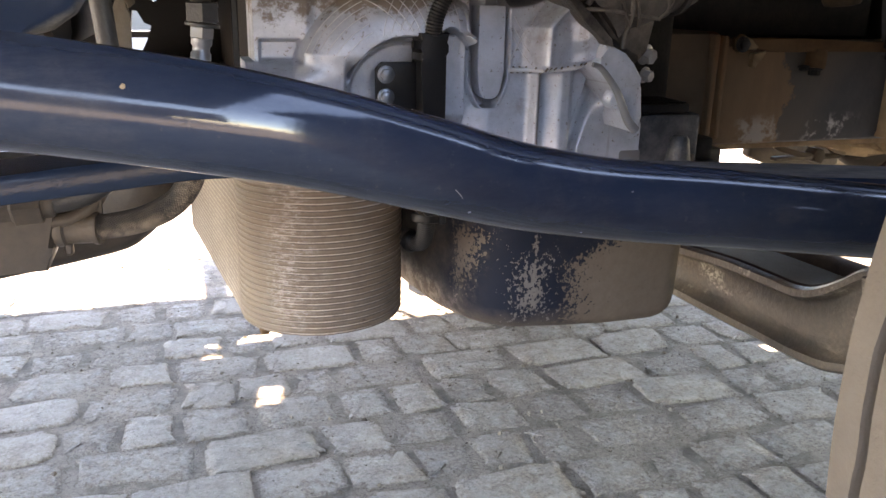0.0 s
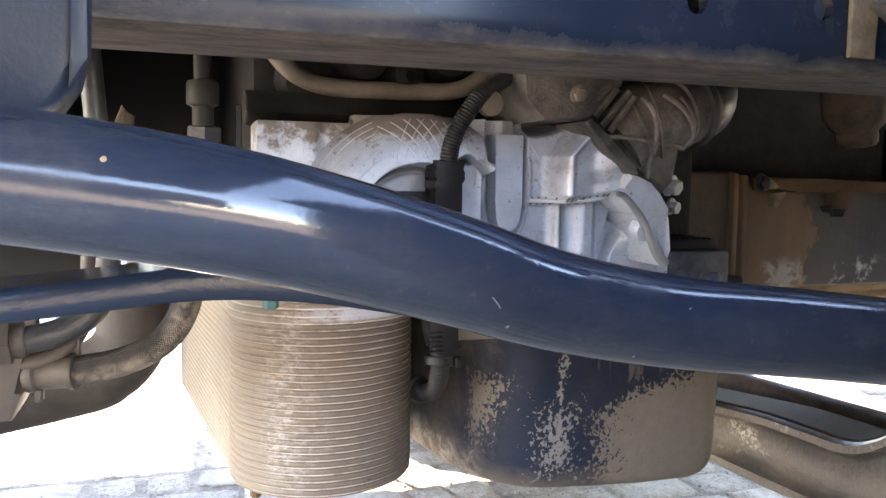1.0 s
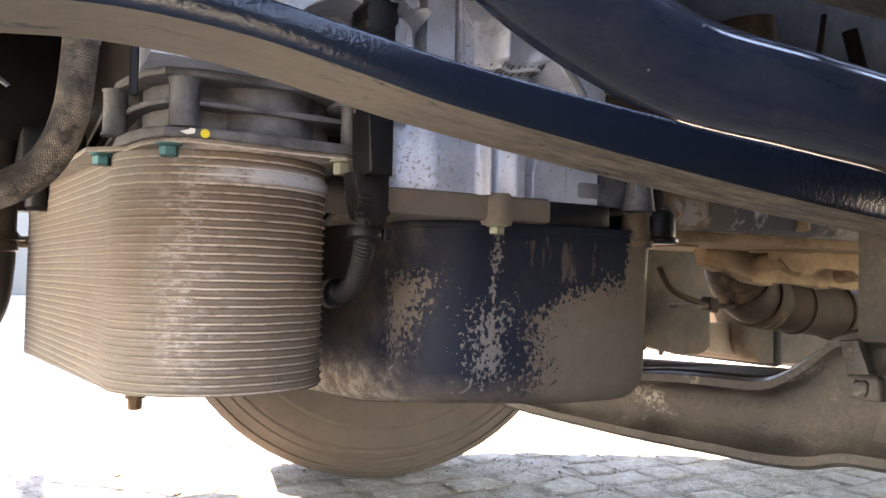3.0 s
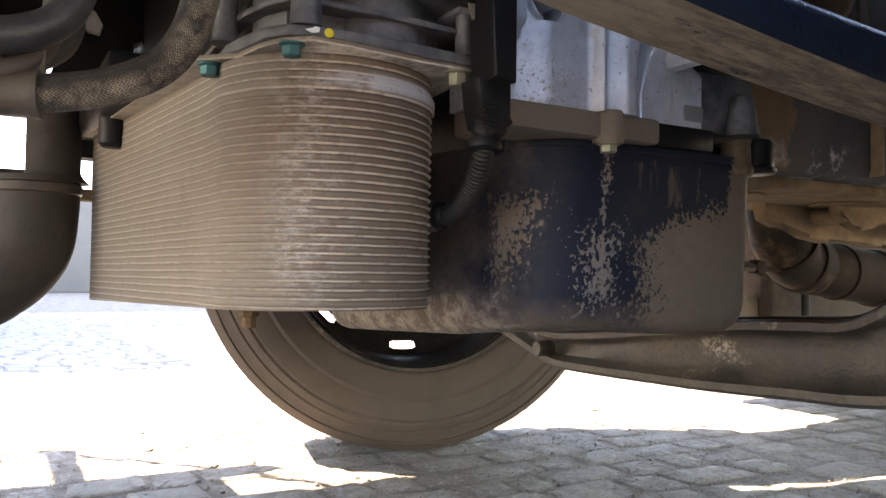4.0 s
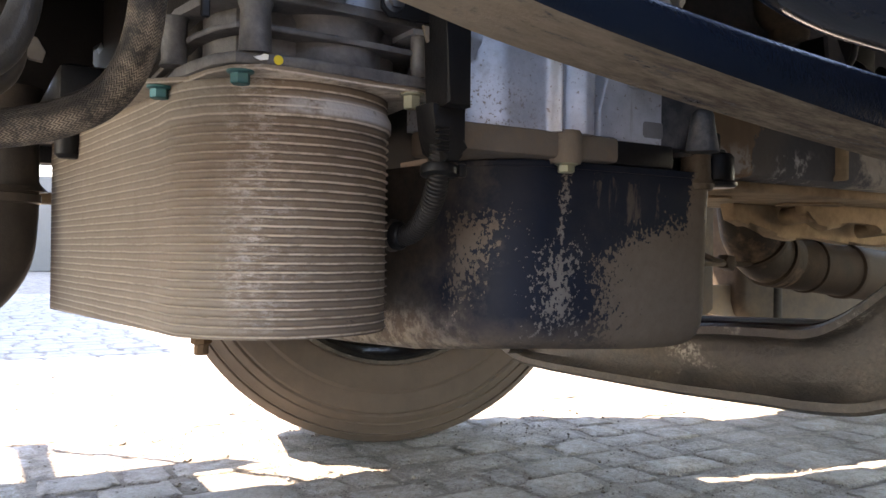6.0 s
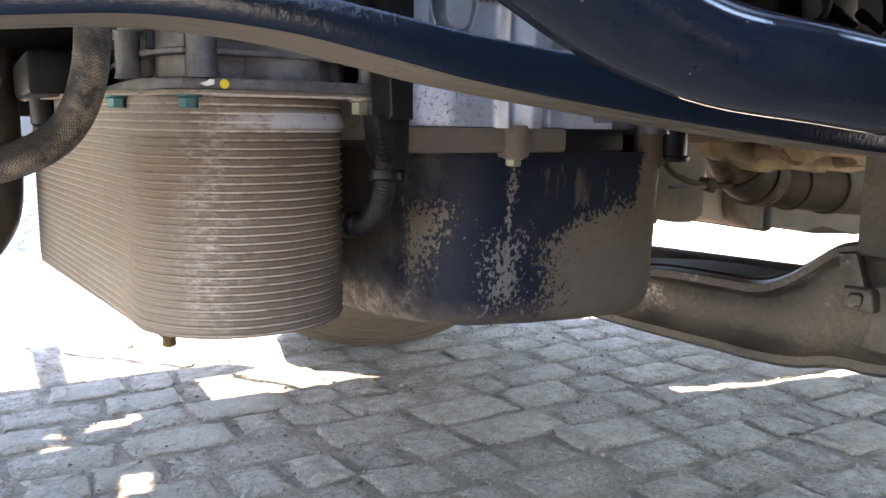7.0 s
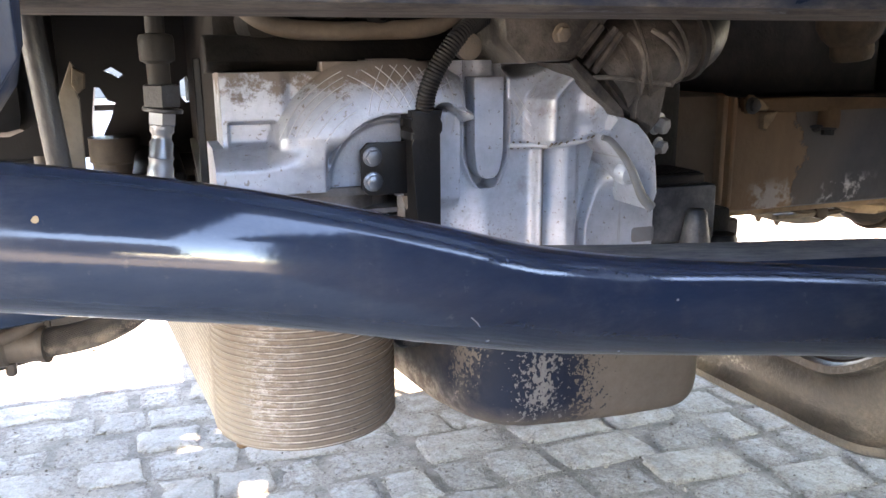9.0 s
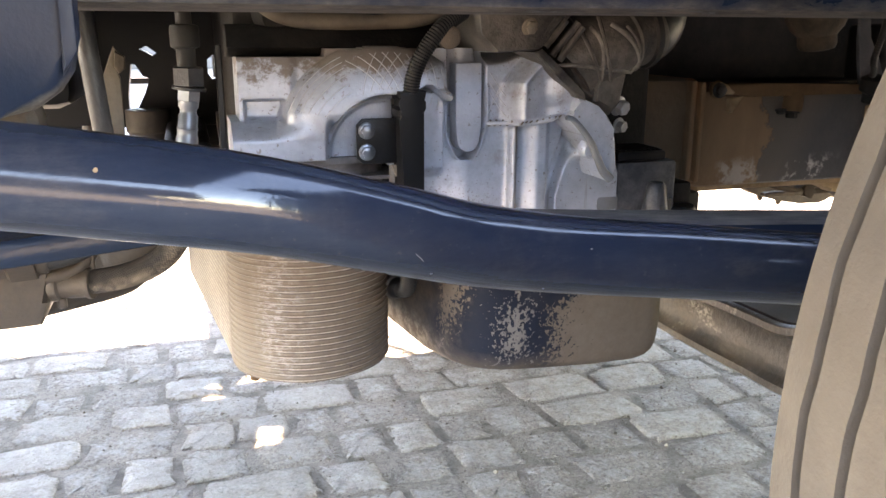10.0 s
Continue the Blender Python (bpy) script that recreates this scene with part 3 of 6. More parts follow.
# ---------------------------------------------------------------- leaf spring
def build_leaf_spring():
    t = thing("leaf_spring", (0.4, 0.567, 0.58), "navy painted leaf spring with a dusty tan underside", "leaf spring")
    top = [(-0.55, 0.560), (-0.30, 0.585), (-0.12, 0.603), (0.0, 0.615), (0.065, 0.6215), (0.13, 0.619), (0.19, 0.611), (0.257, 0.602), (0.41, 0.589), (0.60, 0.577), (0.80, 0.565), (1.05, 0.560), (1.6, 0.60)]
    thick = [0.018, 0.018, 0.019, 0.020, 0.021, 0.022, 0.024, 0.027, 0.033, 0.040, 0.042, 0.042, 0.03]
    upper = spline([(x, 0.0, z) for x, z in top], 6)
    th = spline([(k, 0.0, v) for k, v in enumerate(thick)], 6)
    bm = bmesh.new()
    rings = []
    y0, y1, c = 0.532, 0.603, 0.0035
    for p, q in zip(upper, th):
        lo, hi = p.z - q.z, p.z
        near = [(y0 + 0.0034 * (1 - math.cos(radians(a))), (lo + hi) / 2 + (hi - lo) / 2 * math.sin(radians(a))) for a in range(80, -81, -16)]
        sec = [(y0 + 0.006, lo), (y1 - c, lo), (y1, lo + c), (y1, hi - c), (y1 - c, hi), (y0 + 0.006, hi), *near]
        rings.append([bm.verts.new((p.x, y, z)) for y, z in sec])
    for a, b in zip(rings, rings[1:]):
        for k in range(len(a)):
            bm.faces.new((a[k], a[(k + 1) % len(a)], b[(k + 1) % len(a)], b[k]))
    bm.faces.new(rings[0]), bm.faces.new(rings[-1])
    part("leaf", bm, MAT_LEAF, t, smooth=32)
    pad = [(0.608, 0.566), (0.638, 0.566), (0.641, 0.590), (0.634, 0.608), (0.618, 0.611), (0.608, 0.602), (0.605, 0.585)]
    part("bump_stop_base", bm_box(0.81, 0.95, 0.612, 0.636, 0.545, 0.567, 0.003), MAT_AXLE, t)
    part("bump_stop", bm_prism(pad, 0.780, 0.965, "x", 0.007, 3), MAT_BLACK, t, "black rubber bump stop")
    return t


build_leaf_spring()


# ---------------------------------------------------------------- frame rail
def build_frame_rail():
    t = thing("frame_rail", (0.4, 0.59, 0.762), "navy painted chassis rail with bolt holes and dusty lower flange", "chassis rail")
    x0, x1, y0, y1, z0, z1, w = -1.6, 2.2, 0.544, 0.649, 0.762, 1.03, 0.009
    r = 0.012
    zs = z0 + r + w
    flange = [(y1, z0), (y0 + r, z0), (y0 + r * 0.3, z0 + r * 0.3), (y0, z0 + r), (y0, zs), (y0 + w, zs), (y0 + r + w, z0 + w), (y1, z0 + w)]
    web = [(y0, zs), (y0, z1 - r), (y0 + r * 0.3, z1 - r * 0.3), (y0 + r, z1), (y1, z1), (y1, z1 - w), (y0 + r + w, z1 - w), (y0 + w, z1 - r - w), (y0 + w, zs)]
    part("lower_flange", bm_prism(flange, x0, x1, "x"), MAT_RAIL, t, "dusty scuffed lower flange", smooth=35)
    ob = part("web", bm_prism(web, x0, x1, "x"), MAT_RAIL, t, smooth=35)
    cut = bmesh.new()
    for x, z, rad in ((0.350, 0.838, 0.0085), (0.412, 0.806, 0.0085), (0.285, 0.838, 0.011), (0.200, 0.842, 0.011), (0.526, 0.811, 0.0095)):
        bm_turned([(rad, -0.05), (rad, 0.05)], (x, y0, z), (0, 1, 0), 24, cut)
    cut_out(ob, cut)
    return t


build_frame_rail()


# ---------------------------------------------------------------- oil cooler (ribbed)
def cooler_outline(grow=0.0):
    """Plan of the ribbed housing: a rounded nose towards the near side, straight flanks, open at the back."""
    g = grow
    pts = [(0.0555 - g * 0.10, 1.245 + g), (0.0771 - g * 0.4, 1.04), (0.0926 - g * 0.45, 0.90), (0.0976 - g * 0.6, 0.85)]
    for k in range(31):
        a = 182 + 176 * k / 30
        w = min(1.0, max(0.0, (a - 192) / 50))
        r = 0.088 + g * (0.8 + 0.2 * w * w * (3 - 2 * w))
        c = math.cos(radians(a))
        pts.append((0.186 + r * c * (1.08 if c > 0 else 1.0), 0.832 + r * math.sin(radians(a))))
    pts += [(0.2815 + g, 0.85), (0.297 + g, 1.245 + g)]
    return pts


def build_oil_cooler():
    t = thing("oil_cooler", (0.186, 0.95, 0.38), "ribbed aluminium oil cooler housing coated in tan dust", "oil cooler")
    z0, z1, ribs = 0.381, 0.541, 24
    bm = bmesh.new()
    rings = []
    pitch = (z1 - z0) / ribs
    prof = [(0.0, 0.0)]
    for k in range(ribs):
        b = k * pitch
        prof += [(0.0, b + pitch * 0.30), (0.0004, b + pitch * 0.38), (0.0019, b + pitch * 0.46), (0.0021, b + pitch * 0.52), (0.0016, b + pitch * 0.57), (0.0003, b + pitch * 0.72)]
    prof += [(0.0, z1 - z0), (0.004, z1 - z0 + 0.004), (0.004, z1 - z0 + 0.012), (0.001, z1 - z0 + 0.018), (0.001, 0.572 - z0)]
    rnd = random.Random(4)
    for g, h in prof:
        j = rnd.uniform(-0.0001, 0.0001)
        low = max(0.0, 1 - h / 0.16)
        rings.append([bm.verts.new((x, y, z0 + h + low * (0.0015 - 0.007 * (y - 0.748) / 0.5))) for x, y in cooler_outline(g - 0.003 + j)])
    n = len(rings[0])
    for a, b in zip(rings, rings[1:]):
        for k in range(n):
            bm.faces.new((a[k], a[(k + 1) % n], b[(k + 1) % n], b[k]))
    bm.faces.new(rings[0])
    bm.faces.new(rings[-1])
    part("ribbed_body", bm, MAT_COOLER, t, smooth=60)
    # mounting flange with its ears
    fl = [(0.045, 1.25), (0.078, 0.86), (0.080, 0.825), (0.095, 0.812), (0.108, 0.800)]
    fl += [(0.112, 0.768), (0.122, 0.742), (0.140, 0.728), (0.165, 0.728), (0.20, 0.733), (0.235, 0.738), (0.264, 0.738), (0.285, 0.744), (0.291, 0.762), (0.288, 0.785), (0.294, 0.83), (0.310, 1.25)]
    part("flange", bm_prism(fl, 0.5705, 0.5744, "z", 0.0010), MAT_COOLER, t, "dusty flange lip")
    for at, r in (((0.129, 0.742, 0.5705), 0.0070), ((0.093, 0.829, 0.5705), 0.0070)):
        part("bolt", bm_bolt(at, (0, 0, -1), r, True, 0.0095), MAT_TEAL, t, "teal coated flange bolt")
    part("bolt", bm_bolt((0.2655, 0.745, 0.5705), (0, 0, -1), 0.0072, True, 0.012), MAT_GREENBOLT, t, "olive passivated bolt")
    plug = bm_turned([(0.008, 0.0), (0.008, 0.004), (0.0055, 0.005), (0.0055, 0.012), (0.0045, 0.013)], (0.121, 0.805, 0.381), (0, 0, -1), 8)
    part("drain_plug", plug, MAT_RUST, t, "dusty brass drain plug")
    return t


build_oil_cooler()


# ---------------------------------------------------------------- oil pan
def build_oil_pan():
    t = thing("oil_pan", (0.45, 0.95, 0.346), "navy painted steel oil pan with flaking dried dust", "oil pan")

    def ring(z, inset, drop=0.0):
        """Plan of the pan: flat front, a wide round corner, a long flank running back to a second corner."""
        x0, x1, y0, y1 = 0.306, 0.607, 0.737, 1.150
        pts = [(x0 + 0.05, y1), (x0 + 0.030, y1 - 0.003), (x0 + 0.014, y1 - 0.012), (x0 + 0.004, y1 - 0.028), (x0, y1 - 0.05)]
        pts += [(x0 + 0.005, 1.00), (x0 + 0.012, 0.94), (x0 + 0.020, 0.87), (x0 + 0.030, 0.812), (x0 + 0.038, 0.782), (x0 + 0.050, 0.760), (x0 + 0.066, 0.746), (x0 + 0.086, y0 + 0.002), (0.45, y0), (0.52, y0)]
        pts += arc(x1 - 0.03, y0 + 0.03, 0.03, 270, 360, 6) + [(x1 + 0.006, 0.95), (x1 + 0.008, y1 - 0.04), (x1 - 0.008, y1 - 0.008), (x1 - 0.04, y1)]
        cx, cy = 0.46, 0.94
        out = []
        for x, y in pts:
            dx, dy = x - cx, y - cy
            x, y = cx + dx * (1 - inset / 0.150), cy + dy * (1 - inset / 0.205)
            lift = 6.0 * drop * max(0.0, 0.5 - x) * min(1.0, max(0.0, 1 - (y - 0.75) / 0.12))
            out.append((x, y, z - drop * max(0.0, (y - 0.76) / 0.3) + lift))
        return out

    bm = bmesh.new()
    prof = [(0.357, 0.030), (0.3575, 0.021), (0.360, 0.014), (0.3645, 0.0085), (0.371, 0.0045), (0.380, 0.0018), (0.392, 0.0005), (0.42, 0.0), (0.46, -0.001), (0.50, -0.002), (0.521, -0.003)]
    rings = [[bm.verts.new(v) for v in ring(z, g, 0.011 * max(0.0, 1 - (z - 0.357) / 0.06))] for z, g in prof]
    n = len(rings[0])
    for a, b in zip(rings, rings[1:]):
        for k in range(n):
            bm.faces.new((a[k], a[(k + 1) % n], b[(k + 1) % n], b[k]))
    bm.faces.new(rings[0]), bm.faces.new(rings[-1])
    part("pan", bm, MAT_PAN, t, smooth=60)
    part("rim", bm_prism([(x, y) for x, y, z in ring(0, -0.0045)], 0.521, 0.527, "z", 0.001), MAT_PAN, t)
    return t


build_oil_pan()


# ---------------------------------------------------------------- engine housing
def step(v, a, b):
    w = min(1.0, max(0.0, (v - a) / (b - a)))
    return w * w * (3 - 2 * w)


def bump_at(v, c, w):
    return math.exp(-(((v - c) / w) ** 2))


ARCH = (0.256, 0.628)


def housing_depth(x, z):
    """How far towards the camera the casting stands at a place of its side."""
    y = 0.738
    # left block above the shelf, with a sunk window
    y -= 0.004 * (1 - step(x, 0.165, 0.175)) * step(z, 0.66, 0.67)
    win = step(x, 0.121, 0.125) * (1 - step(x, 0.158, 0.161)) * (1 - step(z, 0.681, 0.685))
    y += 0.016 * win * step(z, 0.662, 0.667)
    # shelf, with a soft upper edge
    shelf = (1 - step(x, 0.194, 0.204)) * (1 - step(z, 0.646, 0.670)) * step(z, 0.622, 0.628)
    y -= 0.028 * shelf
    # arched dome: a wall at its inner rim, falling away in a round to the outer one
    r = math.hypot(x - ARCH[0], z - ARCH[1])
    if z > ARCH[1] - 0.01:
        inner = 0.0585 + 0.020 * step(x, 0.272, 0.300)
        s = min(1.0, max(0.0, (r - inner) / (0.109 - inner)))
        dome = math.sqrt(max(0.0, 1 - s * s)) * step(r, inner, inner + 0.003)
        y -= 0.034 * dome * (1 - step(x, 0.314, 0.322)) * (step(z, 0.645, 0.672) if x < ARCH[0] else step(z, 0.655, 0.665))
        y -= 0.0035 * bump_at(r, 0.0545, 0.0022) * (1 - step(x, 0.262, 0.268))
        y += 0.0030 * bump_at(r, 0.0580, 0.0012) * (1 - step(x, 0.262, 0.268))
    # web between arch and fin
    y -= 0.018 * step(x, 0.290, 0.295) * (1 - step(x, 0.314, 0.320)) * (1 - step(z, 0.688, 0.693)) * step(z, 0.60, 0.615)
    # right half stands nearer, above the parting line more so
    part_z = 0.657 + 0.006 * step(x, 0.40, 0.45) + 0.020 * step(x, 0.455, 0.475)
    right = step(x, 0.310, 0.345)
    y -= 0.012 * right
    upper = step(z, part_z - 0.003, part_z + 0.006)
    brow = 0.386 + 0.9 * max(0.0, z - 0.698)
    y -= (0.006 + 0.024 * step(x, brow - 0.012, brow + 0.008)) * upper * right
    y -= 0.0075 * bump_at(x, brow + 0.004, 0.006) * upper * right
    y -= 0.010 * step(x, 0.40, 0.43) * step(z, part_z + 0.012, part_z + 0.03) * right
    y += 0.006 * bump_at(x, 0.418, 0.010) * upper * (1 - step(z, 0.70, 0.715))
    crown = 0.714 + 0.013 * bump_at(x, 0.415, 0.026)
    lid = step(z, crown, crown + 0.011)
    y += 0.044 * lid * step(x, 0.352, 0.372)
    # lower right: ridge, hollow and boss
    low = 1 - upper
    y -= 0.011 * bump_at(x, 0.3915, 0.0050) * low
    y -= 0.010 * step(x, 0.402, 0.420) * (1 - step(x, 0.426, 0.436)) * low * right
    edge = 0.428 + 0.024 * max(0.0, (z - 0.575) / 0.080)
    y += 0.017 * step(x, edge, edge + 0.004) * low * right
    y -= 0.020 * math.exp(-(((x - 0.470) / 0.012) ** 2 + ((z - 0.626) / 0.014) ** 2))
    y -= 0.012 * step(x, edge + 0.012, edge + 0.020) * (1 - step(z, 0.628 - (x - 0.44) * 0.4, 0.646 - (x - 0.44) * 0.4)) * low * right
    # pocket with a rounded foot in front of the fin
    if 0.312 < x < 0.366:
        half = 0.0155 * min(1.0, math.sqrt(max(0.0, (z - 0.619) / 0.03)))
        d = abs(x - 0.3415)
        if z > 0.619:
            y += 0.022 * (1 - step(d, half - 0.001, half + 0.0035))
            y -= 0.0035 * bump_at(d, half + 0.0045, 0.0022) * (1 - step(z, 0.69, 0.70))
    # parting seam
    y -= 0.0085 * bump_at(z, part_z, 0.0026) * step(x, 0.360, 0.366) * (1 - step(x, 0.47, 0.48))
    return y


MAT_LINE = dusty_metal("bright cast line", (0.50, 0.52, 0.55), (0.36, 0.34, 0.31), 0.35, 0.45, 0.3, 200, 0.1)


def build_engine():
    t = thing("engine", (0.4, 1.0, 0.55), "silver cast aluminium engine housing with grime on the iron block", "engine")
    x0, x1, z0, z1, nx, nz = 0.100, 0.522, 0.549, 0.742, 380, 174
    bm = bmesh.new()
    grid = []
    for j in range(nz + 1):
        row = []
        for i in range(nx + 1):
            x, z = x0 + (x1 - x0) * i / nx, z0 + (z1 - z0) * j / nz
            row.append(bm.verts.new((x, housing_depth(x, z), z)))
        grid.append(row)
    def inside(x, z):
        if x > 0.393 and z > 0.731 - (x - 0.393) * 0.93:
            return False
        if x < 0.1085 or (x < 0.1175 and z > 0.664):
            return False
        if (x < 0.262 and z < 0.6245) or (x < 0.290 and z < 0.615):
            return False
        if math.hypot(x - ARCH[0], z - ARCH[1]) < 0.105 and 0.17 < x < 0.318:
            return z < 0.737
        return z < (0.723 if x < 0.20 else 0.730)
    for j in range(nz):
        for i in range(nx):
            c = grid[j][i].co
            if inside(c.x, c.z):
                bm.faces.new((grid[j][i], grid[j][i + 1], grid[j + 1][i + 1], grid[j + 1][i]))
    loose = [v for v in bm.verts if not v.link_faces]
    bmesh.ops.delete(bm, geom=loose, context="VERTS")
    rim = [e for e in bm.edges if e.is_boundary]
    out = bmesh.ops.extrude_edge_only(bm, edges=rim)["geom"]
    for v in out:
        if isinstance(v, bmesh.types.BMVert):
            v.co.y = 0.80
    part("side_housing", bm, MAT_ALU, t, smooth=55)
    # light cast lines over the arch
    def on(x, z):
        return (x, housing_depth(x, z) - 0.0003, z)
    strokes = []
    for k, r in enumerate((0.1045, 0.1000, 0.0950, 0.0885, 0.0810, 0.0730)):
        strokes.append([(ARCH[0] + r * math.cos(radians(a)), ARCH[1] + r * math.sin(radians(a))) for a in range(114 + k, 158 - 2 * k, 3)])
    for k in range(9):
        for s in (-1, 1):
            pts = []
            for q in range(9):
                r, b = 0.066 + 0.034 * q / 8, radians(104 - k * 7.0 + s * (q - 4) * 2.2)
                pts.append((ARCH[0] + r * math.cos(b), ARCH[1] + r * math.sin(b)))
            if all(p[0] < 0.314 for p in pts):
                strokes.append(pts)
    for k in range(3):
        strokes.append([(0.362 + 0.004 * q + 0.004 * k, 0.668 + 0.008 * k + 0.006 * q) for q in range(5)])
        strokes.append([(0.380 - 0.004 * q, 0.664 + 0.010 * k + 0.006 * q) for q in range(5)])
    for pts in strokes:
        part("cast_line", bm_sweep([on(x, z) for x, z in pts], 0.00045, 5), MAT_LINE, t)
    # raised parting seam with cast ticks
    def seam_z(x):
        return 0.657 + 0.006 * step(x, 0.40, 0.45) + 0.020 * step(x, 0.455, 0.475)
    seam = [(x / 1000, seam_z(x / 1000)) for x in range(362, 453, 4)]
    seam_bar = part("seam", bm_sweep([on(x, z) for x, z in seam], 0.0021, 8), MAT_LINE, t, "bright parting seam")
    for k in range(12):
        x = 0.365 + 0.0065 * k
        part("seam_tick", bm_sweep([on(x, seam_z(x) - 0.003), on(x + 0.0004, seam_z(x)), on(x, seam_z(x) + 0.003)], 0.0011, 6), MAT_ALU_DARK, seam_bar)
    # flat rib in the pocket
    fin = [(0.3275, 0.717), (0.3555, 0.717), (0.3550, 0.655)] + arc(0.3415, 0.640, 0.0115, 0, -180, 10) + [(0.3285, 0.655)]
    part("fin", bm_prism(fin, 0.7185, 0.74, "y", 0.001), MAT_ALU, t)
    # slanting joint flange: a grimy flat strip above, a pale folded plate below
    plate = [(0.444, 0.683), (0.452, 0.682), (0.468, 0.675), (0.478, 0.665), (0.483, 0.650), (0.488, 0.641), (0.491, 0.613), (0.486, 0.597), (0.478, 0.599), (0.470, 0.614), (0.461, 0.633), (0.450, 0.647), (0.439, 0.657), (0.436, 0.666), (0.443, 0.670)]
    flange = part("joint_flange", bm_prism(plate, 0.6795, 0.74, "y", 0.003), MAT_ALU, t, "weathered joint flange")
    strip = [(0.393, 0.728), (0.401, 0.732), (0.424, 0.711), (0.448, 0.689), (0.450, 0.682), (0.442, 0.684), (0.422, 0.701)]
    part("flange_rim", bm_prism(strip, 0.6745, 0.735, "y", 0.0018), MAT_MOULD, flange, "grimy flat rim of the joint flange")
    fold = spline([(x, 0.6785, z) for x, z in [(0.431, 0.665), (0.439, 0.662), (0.450, 0.651), (0.460, 0.638), (0.468, 0.622), (0.475, 0.609), (0.484, 0.600)]], 6)
    part("flange_fold", bm_sweep(fold, lambda u: 0.0026 + 0.0022 * u, 10), MAT_ALU_MID, flange)
    part("flange_boss", bm_turned([(0.0115, 0.0), (0.0110, 0.006), (0.0085, 0.011), (0.0, 0.013)], (0.463, 0.692, 0.632), (0, -1, -0.2), 20), MAT_ALU, flange)
    # lower crankcase band above the pan
    part("lower_band", bm_box(0.294, 0.462, 0.722, 0.80, 0.5275, 0.550, 0.004), MAT_ALU_DARK, t, "dusty lower crankcase flange")
    boss = part("boss", bm_turned([(0.013, 0.0), (0.0145, 0.004), (0.0145, 0.024), (0.012, 0.028)], (0.406, 0.728, 0.5235), (0, 0, 1), 24), MAT_ALU_DARK, t)
    part("bolt", bm_bolt((0.405, 0.726, 0.5245), (0, 0, -1), 0.0075, True, 0.0088), MAT_GREENBOLT, boss, "olive passivated bolt")
    part("filler", bm_box(0.536, 0.66, 0.77, 0.84, 0.5275, 0.560, 0.003), MAT_BLACK, t)
    part("spacer", bm_box(0.462, 0.536, 0.728, 0.80, 0.5275, 0.549, 0.003), MAT_BLACK, t)
    part("end_boss", bm_turned([(0.016, 0.0), (0.018, 0.006), (0.015, 0.012), (0.014, 0.034)], (0.583, 0.744, 0.511), (0, 0, 1), 28), MAT_IRON_BROWN, t, "dusty cast boss")
    part("end_post", bm_prism([(0.567, 0.543), (0.599, 0.543), (0.599, 0.562), (0.567, 0.562)], 0.735, 0.80, "y", 0.004), MAT_MOULD, t)
    part("rubber_disc", bm_turned([(0.019, 0.0), (0.022, 0.002), (0.022, 0.005), (0.019, 0.007), (0.019, 0.030), (0.016, 0.034)], (0.620, 0.752, 0.516), (0, 0, 1), 28), MAT_BLACK, t, "black rubber disc")
    part("side_lug", bm_box(0.496, 0.526, 0.730, 0.80, 0.552, 0.572, 0.005), MAT_ALU_MID, t)
    # adapter casting over the oil cooler
    def foot(g):
        return [(0.128 - g, 1.25), (0.118 - g, 0.86), (0.112 - g * 0.8, 0.822 - g * 0.6), (0.113 - g * 0.5, 0.795 - g * 0.6), (0.118 - g * 0.4, 0.768 - g), (0.128 - g * 0.3, 0.750 - g), (0.150, 0.744 - g), (0.20, 0.746 - g), (0.24, 0.750 - g), (0.268 + g, 0.754 - g), (0.276 + g, 0.775), (0.285 + g, 1.25)]
    part("adapter_plate", bm_prism(foot(0.014), 0.5745, 0.583, "z", 0.002), MAT_CASTGREY, t, "dusty dark adapter plate")
    part("adapter", bm_prism(foot(-0.012), 0.583, 0.622, "z", 0.002), MAT_CASTGREY, t, "dusty cast cooler adapter")
    part("adapter_rib", bm_prism(foot(0.008), 0.600, 0.6045, "z", 0.0015), MAT_CASTGREY, t)
    part("adapter_top", bm_prism(foot(0.016), 0.6195, 0.6265, "z", 0.002), MAT_CASTGREY, t)
    part("post", bm_turned([(0.0125, 0.0), (0.0115, 0.004), (0.0105, 0.030), (0.0125, 0.036)], (0.139, 0.741, 0.583), (0, 0, 1), 24), MAT_CASTGREY, t)
    part("post", bm_turned([(0.008, 0.0), (0.007, 0.004), (0.007, 0.034), (0.008, 0.036)], (0.272, 0.746, 0.583), (0, 0, 1), 20), MAT_CASTGREY, t)
    part("post", bm_turned([(0.011, 0.0), (0.0095, 0.004), (0.0095, 0.034), (0.011, 0.036)], (0.100, 0.812, 0.583), (0, 0, 1), 20), MAT_CASTGREY, t)
    part("cylinder_wall", bm_turned([(0.050, 0.0), (0.047, 0.006), (0.047, 0.030), (0.050, 0.036)], (0.208, 0.790, 0.5835), (0, 0, 1), 48), MAT_CASTGREY, t)
    part("paint_dot", bm_turned([(0.0034, 0.0), (0.0034, 0.0006), (0.0028, 0.0008)], (0.152, 0.7302, 0.5785), (0, -1, 0), 14), MAT_YELLOW, t, "yellow paint dot")
    part("paint_mark", bm_prism([(0.134, 0.5785), (0.140, 0.5800), (0.1415, 0.5818), (0.145, 0.5812), (0.1445, 0.5778), (0.139, 0.5765), (0.137, 0.5776)], 0.7292, 0.7302, "y", 0.0003, 1), MAT_WHITEDOT, t, "white paint mark")
